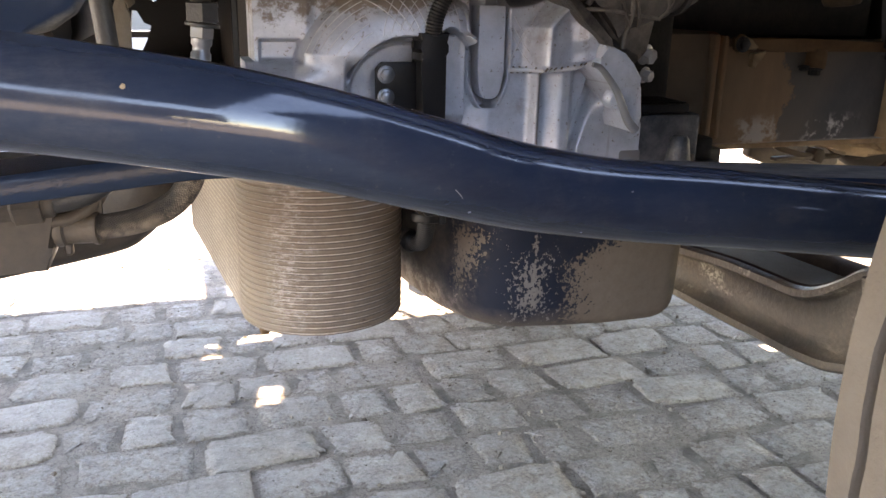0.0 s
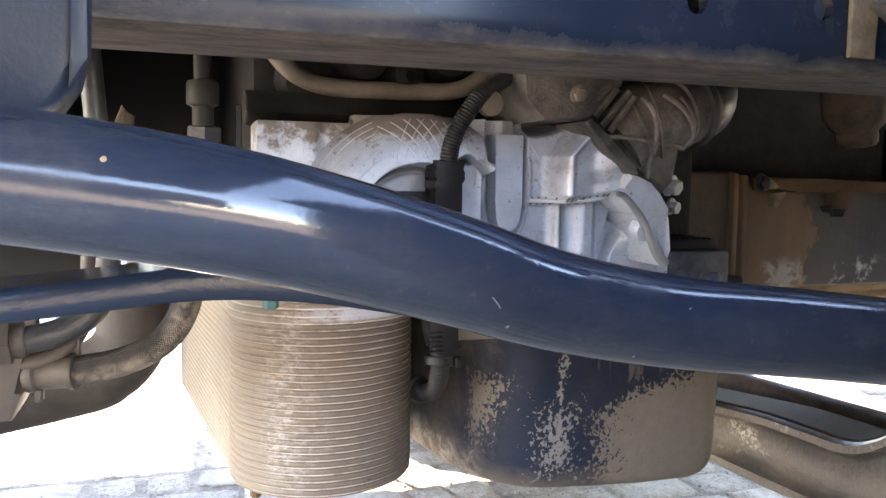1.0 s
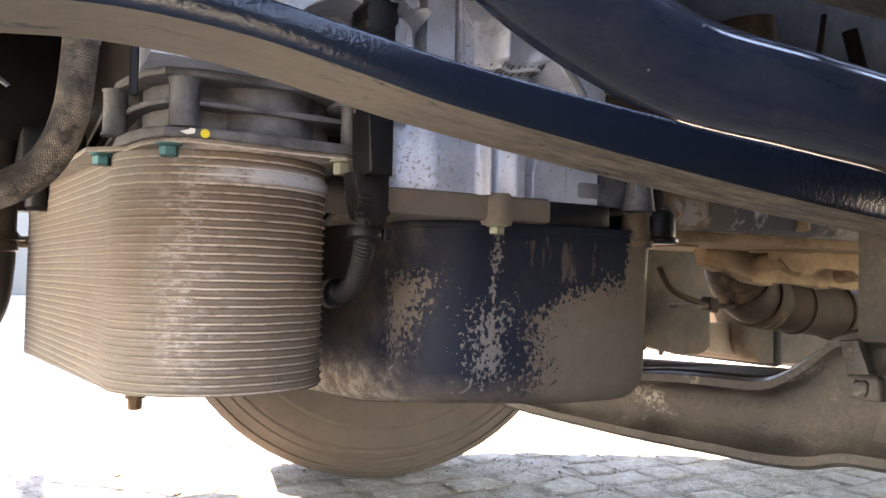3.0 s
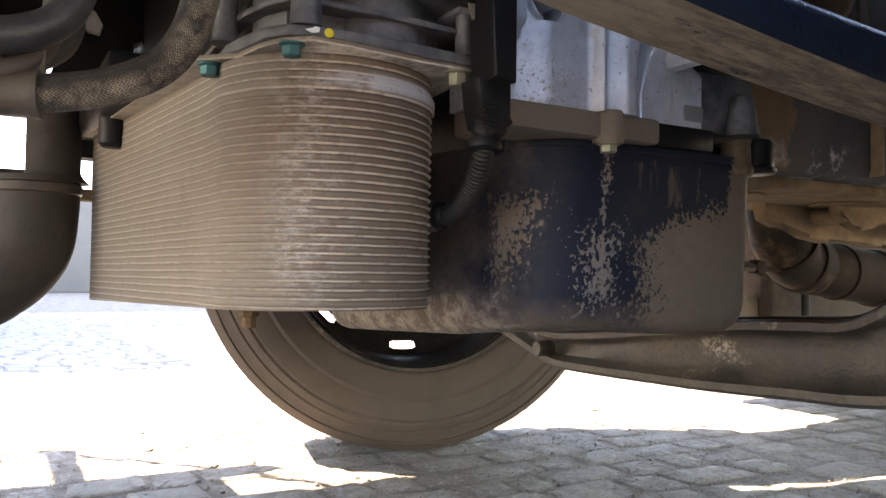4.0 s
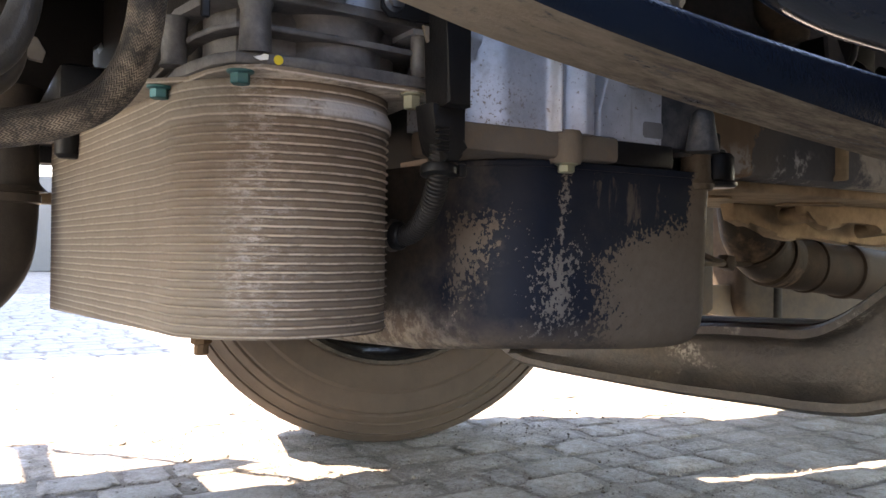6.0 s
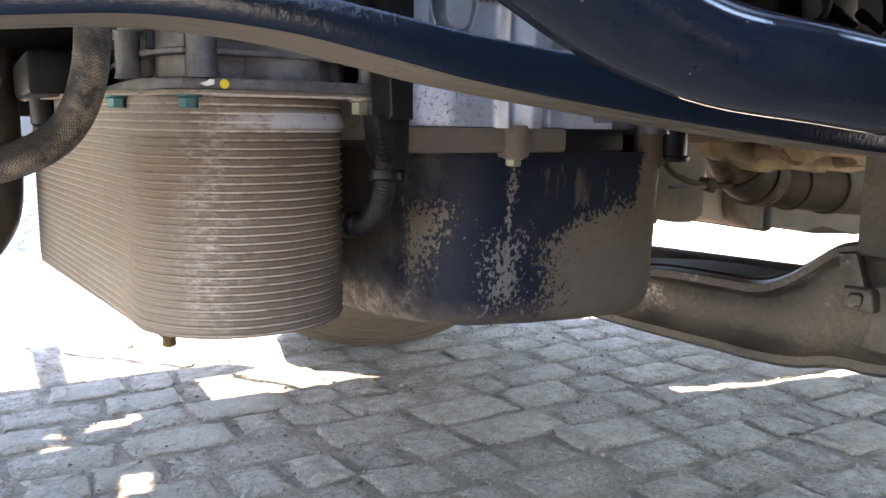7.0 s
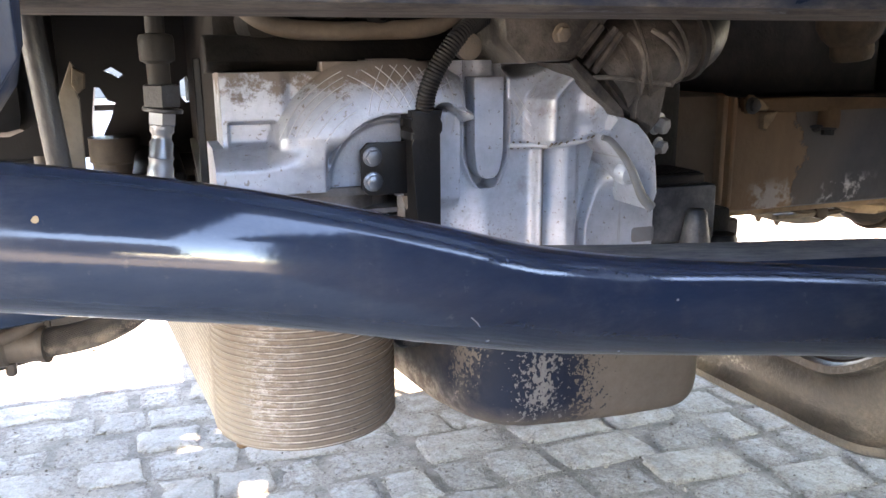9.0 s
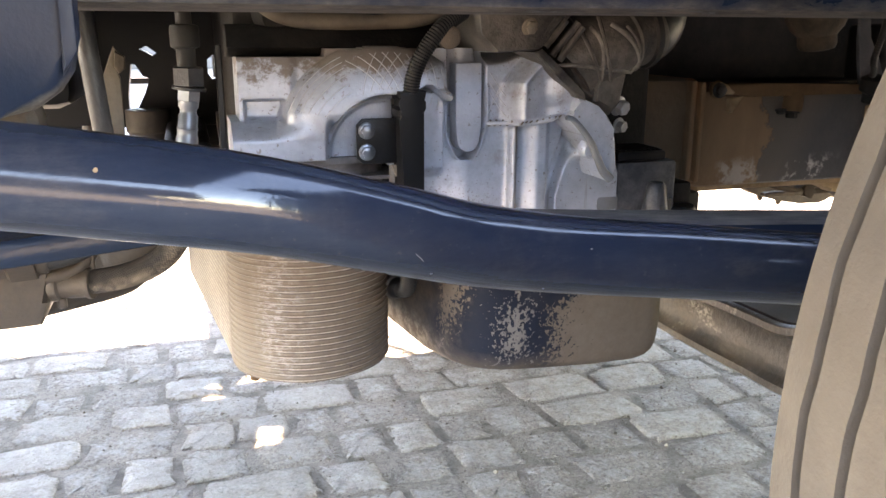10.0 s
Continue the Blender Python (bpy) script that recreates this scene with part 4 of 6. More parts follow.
    # iron block above and behind
    for x, z, r, d in ((0.16, 0.765, 0.022, 0.03), (0.215, 0.790, 0.026, 0.035), (0.255, 0.775, 0.018, 0.04), (0.30, 0.80, 0.03, 0.03), (0.19, 0.815, 0.03, 0.03)):
        part("casting_boss", bm_turned([(r, 0.0), (r * 0.98, d * 0.6), (r * 0.8, d * 0.9), (r * 0.35, d), (r * 0.3, d * 0.8), (0.0, d * 0.8)], (x, 0.802, z), (0.15, -1, -0.1), 20), MAT_IRON, t)
    part("casting_ledge", bm_prism([(0.79, 0.722), (0.765, 0.724), (0.757, 0.732), (0.762, 0.744), (0.776, 0.752), (0.80, 0.754), (0.80, 0.722)], 0.110, 0.335, "x", 0.003), MAT_IRON, t)
    part("block", bm_box(0.118, 0.60, 0.80, 1.45, 0.5845, 1.10, 0.01), MAT_IRON, t, "grimy dark iron block")
    return t


build_engine()


# ---------------------------------------------------------------- gearbox side
def clutch_material():
    """Rust and flaking paint on the clutch side, a dark ragged patch beyond."""
    m = Mat("rust-stained clutch casting")
    x, z = m.axis(0), m.axis(2)
    rust = m.mix(m.noise(16, 5, 0.7, (1, 1, 0.35)), (0.078, 0.048, 0.028), (0.250, 0.148, 0.076))
    rust = m.mix(m.ramp(x, 0.690, 0.680), rust, m.mix(m.noise(30, 4), (0.078, 0.056, 0.038), (0.150, 0.106, 0.070)))
    streak = m.math("MULTIPLY", m.ramp(m.math("ABSOLUTE", m.math("SUBTRACT", x, 0.697), 0.0), 0.004, 0.016, 1.0, 0.0), m.ramp(m.noise(40, 5, 0.7, (1, 1, 0.15)), 0.4, 0.6))
    rust = m.mix(streak, rust, (0.27, 0.125, 0.052))
    edge = m.math("ADD", x, m.ramp(m.noise(22, 5, 0.7), 0.3, 0.7, -0.02, 0.02))
    dark = m.mix(m.noise(40, 4), (0.028, 0.028, 0.032), (0.060, 0.055, 0.052))
    dark = m.mix(m.ramp(m.math("ADD", x, m.ramp(z, 0.55, 0.67, 0.03, -0.03)), 0.90, 0.86, 0.0, 0.8), dark, (0.085, 0.070, 0.056))
    cream = m.math("MULTIPLY", m.ramp(m.math("ADD", x, m.ramp(m.noise(18, 5, 0.7), 0.3, 0.7, -0.05, 0.05)), 1.00, 1.03), m.ramp(m.noise(13, 6, 0.75), 0.42, 0.56))
    dark = m.mix(m.math("MULTIPLY", cream, 0.9), dark, m.mix(m.noise(50, 5), (0.20, 0.165, 0.12), (0.42, 0.37, 0.30)))
    c = m.mix(m.ramp(edge, 0.806, 0.812), rust, dark)
    pale = m.math("MULTIPLY", m.ramp(m.noise(30, 6, 0.7), 0.5, 0.58), m.math("MULTIPLY", m.ramp(z, 0.588, 0.572), m.math("MAXIMUM", m.math("MULTIPLY", m.ramp(x, 0.845, 0.865), m.ramp(x, 0.945, 0.915)), m.math("MULTIPLY", m.ramp(x, 0.735, 0.75), m.ramp(x, 0.815, 0.80, 0.0, 0.6)))))
    m.colour(m.mix(m.math("MULTIPLY", pale, 0.85), c, (0.40, 0.385, 0.36)))
    m.b.inputs["Roughness"].default_value = 0.75
    m.bump(m.math("ADD", m.noise(70, 5, 0.7), m.ramp(edge, 0.806, 0.812)), 0.6, 0.003)
    return m.m


def build_gearbox():
    t = thing("gearbox", (0.9, 1.1, 0.53), "rust-stained clutch housing and grimy gearbox casting", "gearbox")
    rusty = clutch_material()
    part("clutch_housing", bm_box(0.545, 0.705, 0.848, 1.3, 0.556, 0.690, 0.010), rusty, t, "rust-brown clutch housing")
    part("case", bm_box(0.705, 1.45, 0.852, 1.2, 0.545, 0.676, 0.014), rusty, t)
    part("rib", bm_box(0.683, 0.691, 0.838, 0.86, 0.560, 0.688, 0.003), rusty, t)
    part("rib", bm_box(0.699, 0.706, 0.840, 0.86, 0.556, 0.686, 0.003), rusty, t)
    part("flange", bm_prism([(0.722, 0.668), (0.78, 0.666), (0.90, 0.667), (1.10, 0.664), (1.45, 0.662), (1.45, 0.676), (1.10, 0.680), (0.95, 0.679), (0.82, 0.683), (0.722, 0.684)], 0.840, 0.862, "y", 0.006, 3), MAT_RUST, t, "rust-brown casting flange")
    part("bolt", bm_bolt((0.722, 0.836, 0.676), (0, -1, 0), 0.0075), MAT_PIPE, t, "dusty bolt head")
    boss = part("boss", bm_turned([(0.0125, 0.0), (0.0135, 0.004), (0.0135, 0.018), (0.012, 0.024)], (0.846, 0.846, 0.645), (0.12, 0.1, 1), 20), MAT_RUST, t, "rust-stained cast boss")
    part("bolt", bm_bolt((0.846, 0.845, 0.645), (-0.1, -0.1, -1), 0.0075, True, 0.009), MAT_IRON, boss)
    part("bolt", bm_bolt((0.825, 0.842, 0.648), (-0.2, -0.3, -1), 0.0055), MAT_IRON, t)
    part("tab", bm_prism([(0.716, 0.682), (0.722, 0.688), (0.733, 0.682), (0.746, 0.673), (0.742, 0.669), (0.726, 0.672), (0.718, 0.666)], 0.834, 0.846, "y", 0.002), MAT_DUSTY, t, "pale tan torn tab")
    part("tab", bm_prism([(0.742, 0.664), (0.762, 0.668), (0.758, 0.660), (0.750, 0.655), (0.748, 0.646), (0.742, 0.648)], 0.838, 0.848, "y", 0.002), MAT_DUSTY, t, "pale tan torn tab")
    part("flange", bm_box(0.99, 1.22, 0.832, 0.856, 0.634, 0.648, 0.004), MAT_RUST, t, "tan stained flange")
    for x, z in ((1.02, 0.633), (1.10, 0.634), (1.165, 0.630)):
        boss = part("boss", bm_turned([(0.011, 0.0), (0.012, 0.004), (0.012, 0.026)], (x, 0.842, z - 0.02), (0, 0, 1), 18), MAT_DUSTY, t)
        part("bolt", bm_bolt((x, 0.842, z - 0.02), (0, 0, -1), 0.008), MAT_BARE, boss)
    part("rib", bm_box(0.975, 0.983, 0.836, 0.86, 0.550, 0.650, 0.003), MAT_DUSTY, t)
    part("rib", bm_box(1.145, 1.152, 0.836, 0.86, 0.552, 0.640, 0.003), MAT_DUSTY, t)
    part("bottom_cover", bm_box(0.74, 1.6, 0.892, 1.16, 0.532, 0.546, 0.004), MAT_DUSTY, t, "tan dusty bottom cover")
    for x, y, z, r in ((0.88, 1.00, 0.531, 0.045), (1.12, 0.99, 0.531, 0.05)):
        part("cover_recess", bm_turned([(r, 0.0), (r * 0.97, 0.003), (r * 0.5, 0.0015), (0.0, 0.0015)], (x, y, z - 0.003), (0, 0, 1), 32), MAT_DUSTY, t, "shallow round recess")
    lug = [(1.02, 0.533), (1.03, 0.505), (1.06, 0.496), (1.10, 0.500), (1.13, 0.480), (1.18, 0.474), (1.22, 0.486), (1.27, 0.478), (1.33, 0.470), (1.40, 0.476), (1.46, 0.468), (1.56, 0.475), (1.58, 0.533)]
    part("cover_web", bm_prism(lug, 1.055, 1.085, "y", 0.006), MAT_DUSTY, t, "tan dusty cast web")
    lug = [(1.10, 0.533), (1.105, 0.515), (1.14, 0.505), (1.16, 0.490), (1.20, 0.496), (1.22, 0.512), (1.30, 0.508), (1.31, 0.488), (1.36, 0.485), (1.38, 0.500), (1.44, 0.495), (1.45, 0.533)]
    part("cover_web", bm_prism(lug, 0.985, 1.005, "y", 0.006), MAT_DUSTY, t)
    for x, z in ((1.125, 0.512), (1.335, 0.495)):
        part("web_boss", bm_turned([(0.014, 0.0), (0.014, 0.05), (0.010, 0.052)], (x, 1.04, z), (0, -1, 0.1), 14), MAT_DUSTY, t)
    part("bolt", bm_bolt((1.40, 0.984, 0.512), (0, -1, 0), 0.011), MAT_GREENBOLT, t)
    part("upper_case", bm_box(0.60, 2.2, 0.98, 1.5, 0.676, 1.11, 0.02), MAT_SOOT, t)
    return t


build_gearbox()


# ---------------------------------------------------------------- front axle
MAT_BEAM_SHADE = dusty_metal("maroon with shade in its colour", (0.010, 0.0060, 0.0062), (0.030, 0.020, 0.017), 0.3, 0.8, 0.0, 110, 0.4, 14)


def build_axle():
    t = thing("front_axle", (0.866, 1.05, 0.27), "forged steel front axle beam covered with dust", "axle")
    # stations along y: lower z, upper z
    st = [(0.20, 0.40, 0.52), (0.40, 0.36, 0.47), (0.50, 0.33, 0.45), (0.607, 0.291, 0.437), (0.674, 0.284, 0.428), (0.715, 0.272, 0.400), (0.742, 0.267, 0.382), (0.77, 0.264, 0.369), (0.80, 0.262, 0.3635), (0.842, 0.261, 0.362),
          (0.926, 0.257, 0.358), (1.0, 0.254, 0.350), (1.1, 0.252, 0.338), (1.27, 0.250, 0.320), (1.35, 0.254, 0.318), (1.42, 0.275, 0.335), (1.50, 0.30, 0.40), (1.60, 0.325, 0.425), (1.90, 0.42, 0.52)]
    lo = spline([(0, y, a) for y, a, b in st], 6)
    hi = spline([(0, y, b) for y, a, b in st], 6)
    bm = bmesh.new()
    rings = []
    x0, x1 = 0.815, 0.918
    for p, q in zip(lo, hi):
        a, b = p.z, q.z
        h = b - a
        half = [(0.006, a), (0.0, a + 0.005), (0.0, a + 0.015), (0.010, a + 0.021), (0.018, a + h * 0.36), (0.019, b - 0.026), (0.014, b - 0.019), (0.0, b - 0.014), (0.0, b - 0.004), (0.005, b)]
        sec = [(x1 - u, v) for u, v in half] + [(x0 + u, v) for u, v in half[::-1]]
        rings.append([bm.verts.new((x, p.y, z)) for x, z in sec])
    for a, b in zip(rings, rings[1:]):
        for k in range(len(a)):
            bm.faces.new((a[k], a[(k + 1) % len(a)], b[(k + 1) % len(a)], b[k]))
    bm.faces.new(rings[0]), bm.faces.new(rings[-1])
    part("beam", bm, MAT_AXLE, t, smooth=50)
    # added maroon strip along the beam's top, with its shade put into colour
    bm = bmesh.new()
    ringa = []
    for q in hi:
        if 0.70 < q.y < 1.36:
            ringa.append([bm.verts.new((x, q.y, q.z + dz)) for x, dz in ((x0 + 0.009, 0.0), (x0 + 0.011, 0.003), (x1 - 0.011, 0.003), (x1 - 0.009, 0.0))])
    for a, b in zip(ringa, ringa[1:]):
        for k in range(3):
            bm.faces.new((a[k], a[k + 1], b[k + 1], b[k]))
    part("top_strip", bm, MAT_BEAM_SHADE, t, "maroon strip along the beam's top, shade in its colour")
    seat = part("spring_seat", bm_box(0.805, 0.95, 0.54, 0.654, 0.418, 0.545, 0.006), MAT_AXLE, t, "dusty spring seat block")
    # damper bracket bolted flat on the beam, with its eye and a lower tab
    bracket = part("damper_bracket", bm_prism([(0.626, 0.388), (0.604, 0.394), (0.580, 0.395), (0.561, 0.392), (0.544, 0.383), (0.530, 0.319), (0.552, 0.317), (0.592, 0.319), (0.636, 0.321), (0.630, 0.351)], 0.803, 0.817, "x", 0.002), MAT_AXLE, t, "dusty damper bracket plate")
    eye = bmesh.new()
    bm_turned([(0.0075, -0.03), (0.0075, 0.03)], (0.806, 0.572, 0.380), (1, 0, 0), 20, eye)
    cut_out(bracket, eye)
    part("tab", bm_turned([(0.004, 0.0), (0.013, 0.0), (0.014, 0.002), (0.014, 0.010), (0.004, 0.010), (0.004, 0.0)], (0.804, 0.569, 0.284), (1, 0, 0), 20, closed=False), MAT_AXLE, bracket, "tan crusted tab with a bolt hole")
    nut = bm_box(0.790, 0.816, 0.620, 0.654, 0.362, 0.386, 0.004)
    bm_turned([(0.0085, 0.0), (0.0085, 0.006), (0.006, 0.008)], (0.790, 0.637, 0.374), (-1, 0, 0), 12, nut)
    rnd = random.Random(7)
    for v in nut.verts:
        v.co += Vector((rnd.uniform(-1, 1), rnd.uniform(-1, 1), rnd.uniform(-1, 1))) * 0.0016
    part("u_bolt_nut", nut, MAT_AXLE, seat, "worn dust-crusted square nut")
    part("nut_rib", bm_prism([(0.627, 0.364), (0.657, 0.364), (0.671, 0.419), (0.649, 0.422)], 0.800, 0.816, "x", 0.004), MAT_AXLE, seat)
    part("lug", bm_turned([(0.012, 0.0), (0.014, 0.003), (0.014, 0.03), (0.012, 0.033)], (0.820, 1.345, 0.285), (-1, 0, 0), 20), MAT_AXLE, t)
    return t


build_axle()


# ---------------------------------------------------------------- wheels
def tyre_profile(w, r, rim, g=0.012):
    """Radius and place across for a truck tyre of width w."""
    p = [(rim, 0.02), (rim + 0.012, 0.012), (rim + 0.03, 0.006), (rim + 0.07, -0.012), (rim + 0.078, -0.009), (rim + 0.086, -0.012), (r - 0.075, -0.010), (r - 0.070, -0.006), (r - 0.064, -0.009), (r - 0.052, -0.005), (r - 0.048, 0.000), (r - 0.044, -0.002), (r - 0.035, 0.004), (r - 0.024, 0.008), (r - 0.021, 0.013), (r - 0.018, 0.010), (r - 0.012, 0.014), (r - 0.003, 0.026)]
    a, b = 0.028, w - 0.028
    tread = [(r, a)]
    for c in (0.0484, 0.0805, 0.135, 0.1895, 0.2216):
        tread += [(r, c - g / 2), (r - 0.02, c - g / 2 + 0.0006), (r - 0.02, c + g / 2 - 0.0006), (r, c + g / 2)]
    tread.append((r, b))
    q = [(rr, w - y) for rr, y in p[::-1]]
    return p + tread + q


def build_wheel(name, at, axis, mat, label, r=0.513, w=0.27, groove=0.012, wave=0.0):
    t = thing(name, (at[0], at[1], 0.0), label, "wheel", "steered wheels")
    ax = Vector(axis).normalized()
    turn = Vector(axis).to_track_quat("Z", "Y").inverted()
    bm = bm_turned(tyre_profile(w, r, 0.318, groove), at, axis, 384 if wave else 96, closed=False)
    for v in bm.verts:
        p = turn @ (v.co - Vector(at))
        if wave and math.hypot(p.x, p.y) > r - 0.022 and 0.034 < p.z < w - 0.034:
            a = math.atan2(p.y, p.x)
            v.co += ax * wave * (math.sin(a * 44) + 0.35 * math.sin(a * 101 + p.z * 40))
    part("tyre", bm, mat, t, smooth=35)
    rim = [(0.316, 0.010), (0.326, 0.012), (0.327, 0.020), (0.312, 0.028), (0.306, 0.05), (0.303, 0.12), (0.300, 0.2), (0.312, 0.25), (0.322, w - 0.012)]
    wheel_rim = part("rim", bm_turned(rim, at, axis, 64, closed=False), MAT_RIM, t)
    part("rim_edge", bm_turned([(0.320, 0.004), (0.327, 0.001), (0.331, 0.006), (0.324, 0.010)], at, axis, 64, closed=False), MAT_AXLE, wheel_rim, "dusty rim edge")
    q = Vector(axis).to_track_quat("Z", "Y")
    bm = bmesh.new()
    n = 240
    base = math.atan2(*reversed((q.inverted() @ Vector((0, 0, -1))).to_2d()))
    rows = [0.07] + [0.262 + 0.0028 * k for k in range(11)] + [0.304]
    for k in range(n):
        a0, a1 = base + 6.283185 * (k - 0.5) / n, base + 6.283185 * (k + 0.5) / n
        off = ((k + 15) % 30 - 15) * 6.283185 / n
        for ra, rb in zip(rows, rows[1:]):
            mid = (ra + rb) / 2
            if ((mid - 0.276) / 0.0125) ** 2 + (off / 0.130) ** 2 < 1.0:
                continue
            vs = [bm.verts.new(Vector(at) + q @ Vector((rr * math.cos(aa), rr * math.sin(aa), 0.17 - 0.03 * max(0.0, (rr - 0.262) / 0.042)))) for rr, aa in ((ra, a0), (ra, a1), (rb, a1), (rb, a0))]
            bm.faces.new(vs)
    bmesh.ops.remove_doubles(bm, verts=bm.verts, dist=1e-5)
    bmesh.ops.solidify(bm, geom=bm.faces[:], thickness=0.008)
    part("disc", bm, MAT_RIM, t)
    part("hub", bm_turned([(0.16, 0.02), (0.165, 0.05), (0.165, 0.14), (0.12, 0.17), (0.12, 0.2)], at, axis, 40), MAT_AXLE, t, "dusty brake drum and hub")
    return t


STEER = (0.218, 0.976, 0.0)
build_wheel("road_wheel", (0.832, 1.862, 0.513), STEER, MAT_TYRE_FAR, "dusty brown truck tyre on a dark steel rim")
build_wheel("road_wheel", (0.834, -0.100, 0.552), (0.175, 0.9846, 0.0), MAT_TYRE_NEAR, "tan dust-coated truck tyre beside the steering rod", 0.552, 0.27, 0.007, 0.0010)


# ---------------------------------------------------------------- hoses and pipes, rear side
def build_braided_hose():
    t = thing("braided_hose", (0.04, 0.70, 0.53), "braided rubber hose with crimped zinc fitting, dusty", "hose")
    pts = [(0.0667, 0.727, 0.636), (0.0660, 0.727, 0.62), (0.0625, 0.727, 0.585), (0.053, 0.728, 0.556), (0.036, 0.730, 0.536), (0.006, 0.735, 0.522), (-0.035, 0.744, 0.515), (-0.09, 0.757, 0.512), (-0.16, 0.775, 0.513)]
    part("hose", bm_sweep(spline(pts, 8), 0.0118, 20), MAT_BRAID, t)
    ax = (0.115, 0, 0.993)
    prof = [(0.0118, 0.0), (0.0126, 0.0015), (0.0126, 0.0065), (0.0118, 0.008), (0.0118, 0.012), (0.0100, 0.014), (0.0100, 0.020), (0.0090, 0.022), (0.0090, 0.026), (0.0098, 0.028), (0.0088, 0.030), (0.0088, 0.040), (0.0074, 0.042), (0.0074, 0.046), (0.0090, 0.048), (0.0090, 0.0535)]
    ferrule = part("ferrule", bm_turned(prof, (0.0665, 0.727, 0.632), ax, 28), MAT_ZINC, t, "crimped zinc ferrule")
    part("nut", bm_turned([(0.0098, 0.0), (0.0110, 0.001), (0.0110, 0.0095), (0.0098, 0.0105)], (0.0725, 0.727, 0.6845), ax, 6), MAT_ZINC, ferrule, "zinc hex nut")
    part("washer", bm_turned([(0.0148, 0.0), (0.0150, 0.001), (0.0150, 0.0025), (0.0140, 0.0035)], (0.0738, 0.727, 0.6947), ax, 28), MAT_UPIPE, t)
    part("adaptor", bm_turned([(0.0130, 0.0), (0.0150, 0.001), (0.0150, 0.0165), (0.0130, 0.0175)], (0.0740, 0.727, 0.6980), (0.02, 0, 1), 6), MAT_UPIPE, t, "dark brushed steel hex adaptor")
    part("stem", bm_turned([(0.0085, 0.0), (0.0085, 0.016), (0.0125, 0.018), (0.0130, 0.020), (0.0130, 0.034), (0.0118, 0.037), (0.0070, 0.038), (0.0070, 0.10)], (0.0735, 0.727, 0.7150), (0.0, 0, 1), 20), MAT_PIPE, t, "brown stained pipe stub")
    return t


build_braided_hose()


def build_charge_pipe():
    t = thing("charge_pipe", (-0.007, 1.25, 0.36), "brown dusty rubber elbow pipe with a steel clamp band", "pipe")
    pts = [(-0.007, 1.25, 0.517), (-0.007, 1.25, 0.48), (-0.014, 1.25, 0.435), (-0.043, 1.25, 0.402), (-0.09, 1.25, 0.385), (-0.3, 1.22, 0.36), (-0.6, 1.2, 0.34)]
    elbow = part("elbow", bm_sweep(spline(pts, 10), 0.050, 32), MAT_DUCT, t)
    part("sleeve", bm_turned([(0.040, 0.0), (0.034, 0.006), (0.030, 0.012), (0.030, 0.085), (0.033, 0.088), (0.033, 0.12)], (0.0135, 1.25, 0.512), (0, 0, 1), 32), MAT_DUCT, t, "dark upper pipe sleeve")
    part("clamp_band", bm_turned([(0.0505, 0.0), (0.0530, 0.002), (0.0530, 0.011), (0.0505, 0.013)], (-0.007, 1.25, 0.497), (0, 0, 1), 32), MAT_FITTING, elbow, "dusty steel clamp band")
    return t


build_charge_pipe()


# ---------------------------------------------------------------- cab and yard
MAT_CAB = dusty_metal("dark underbody paint", (0.030, 0.031, 0.034), (0.072, 0.065, 0.059), 0.25, 0.6, 0.0, 60, 0.3)


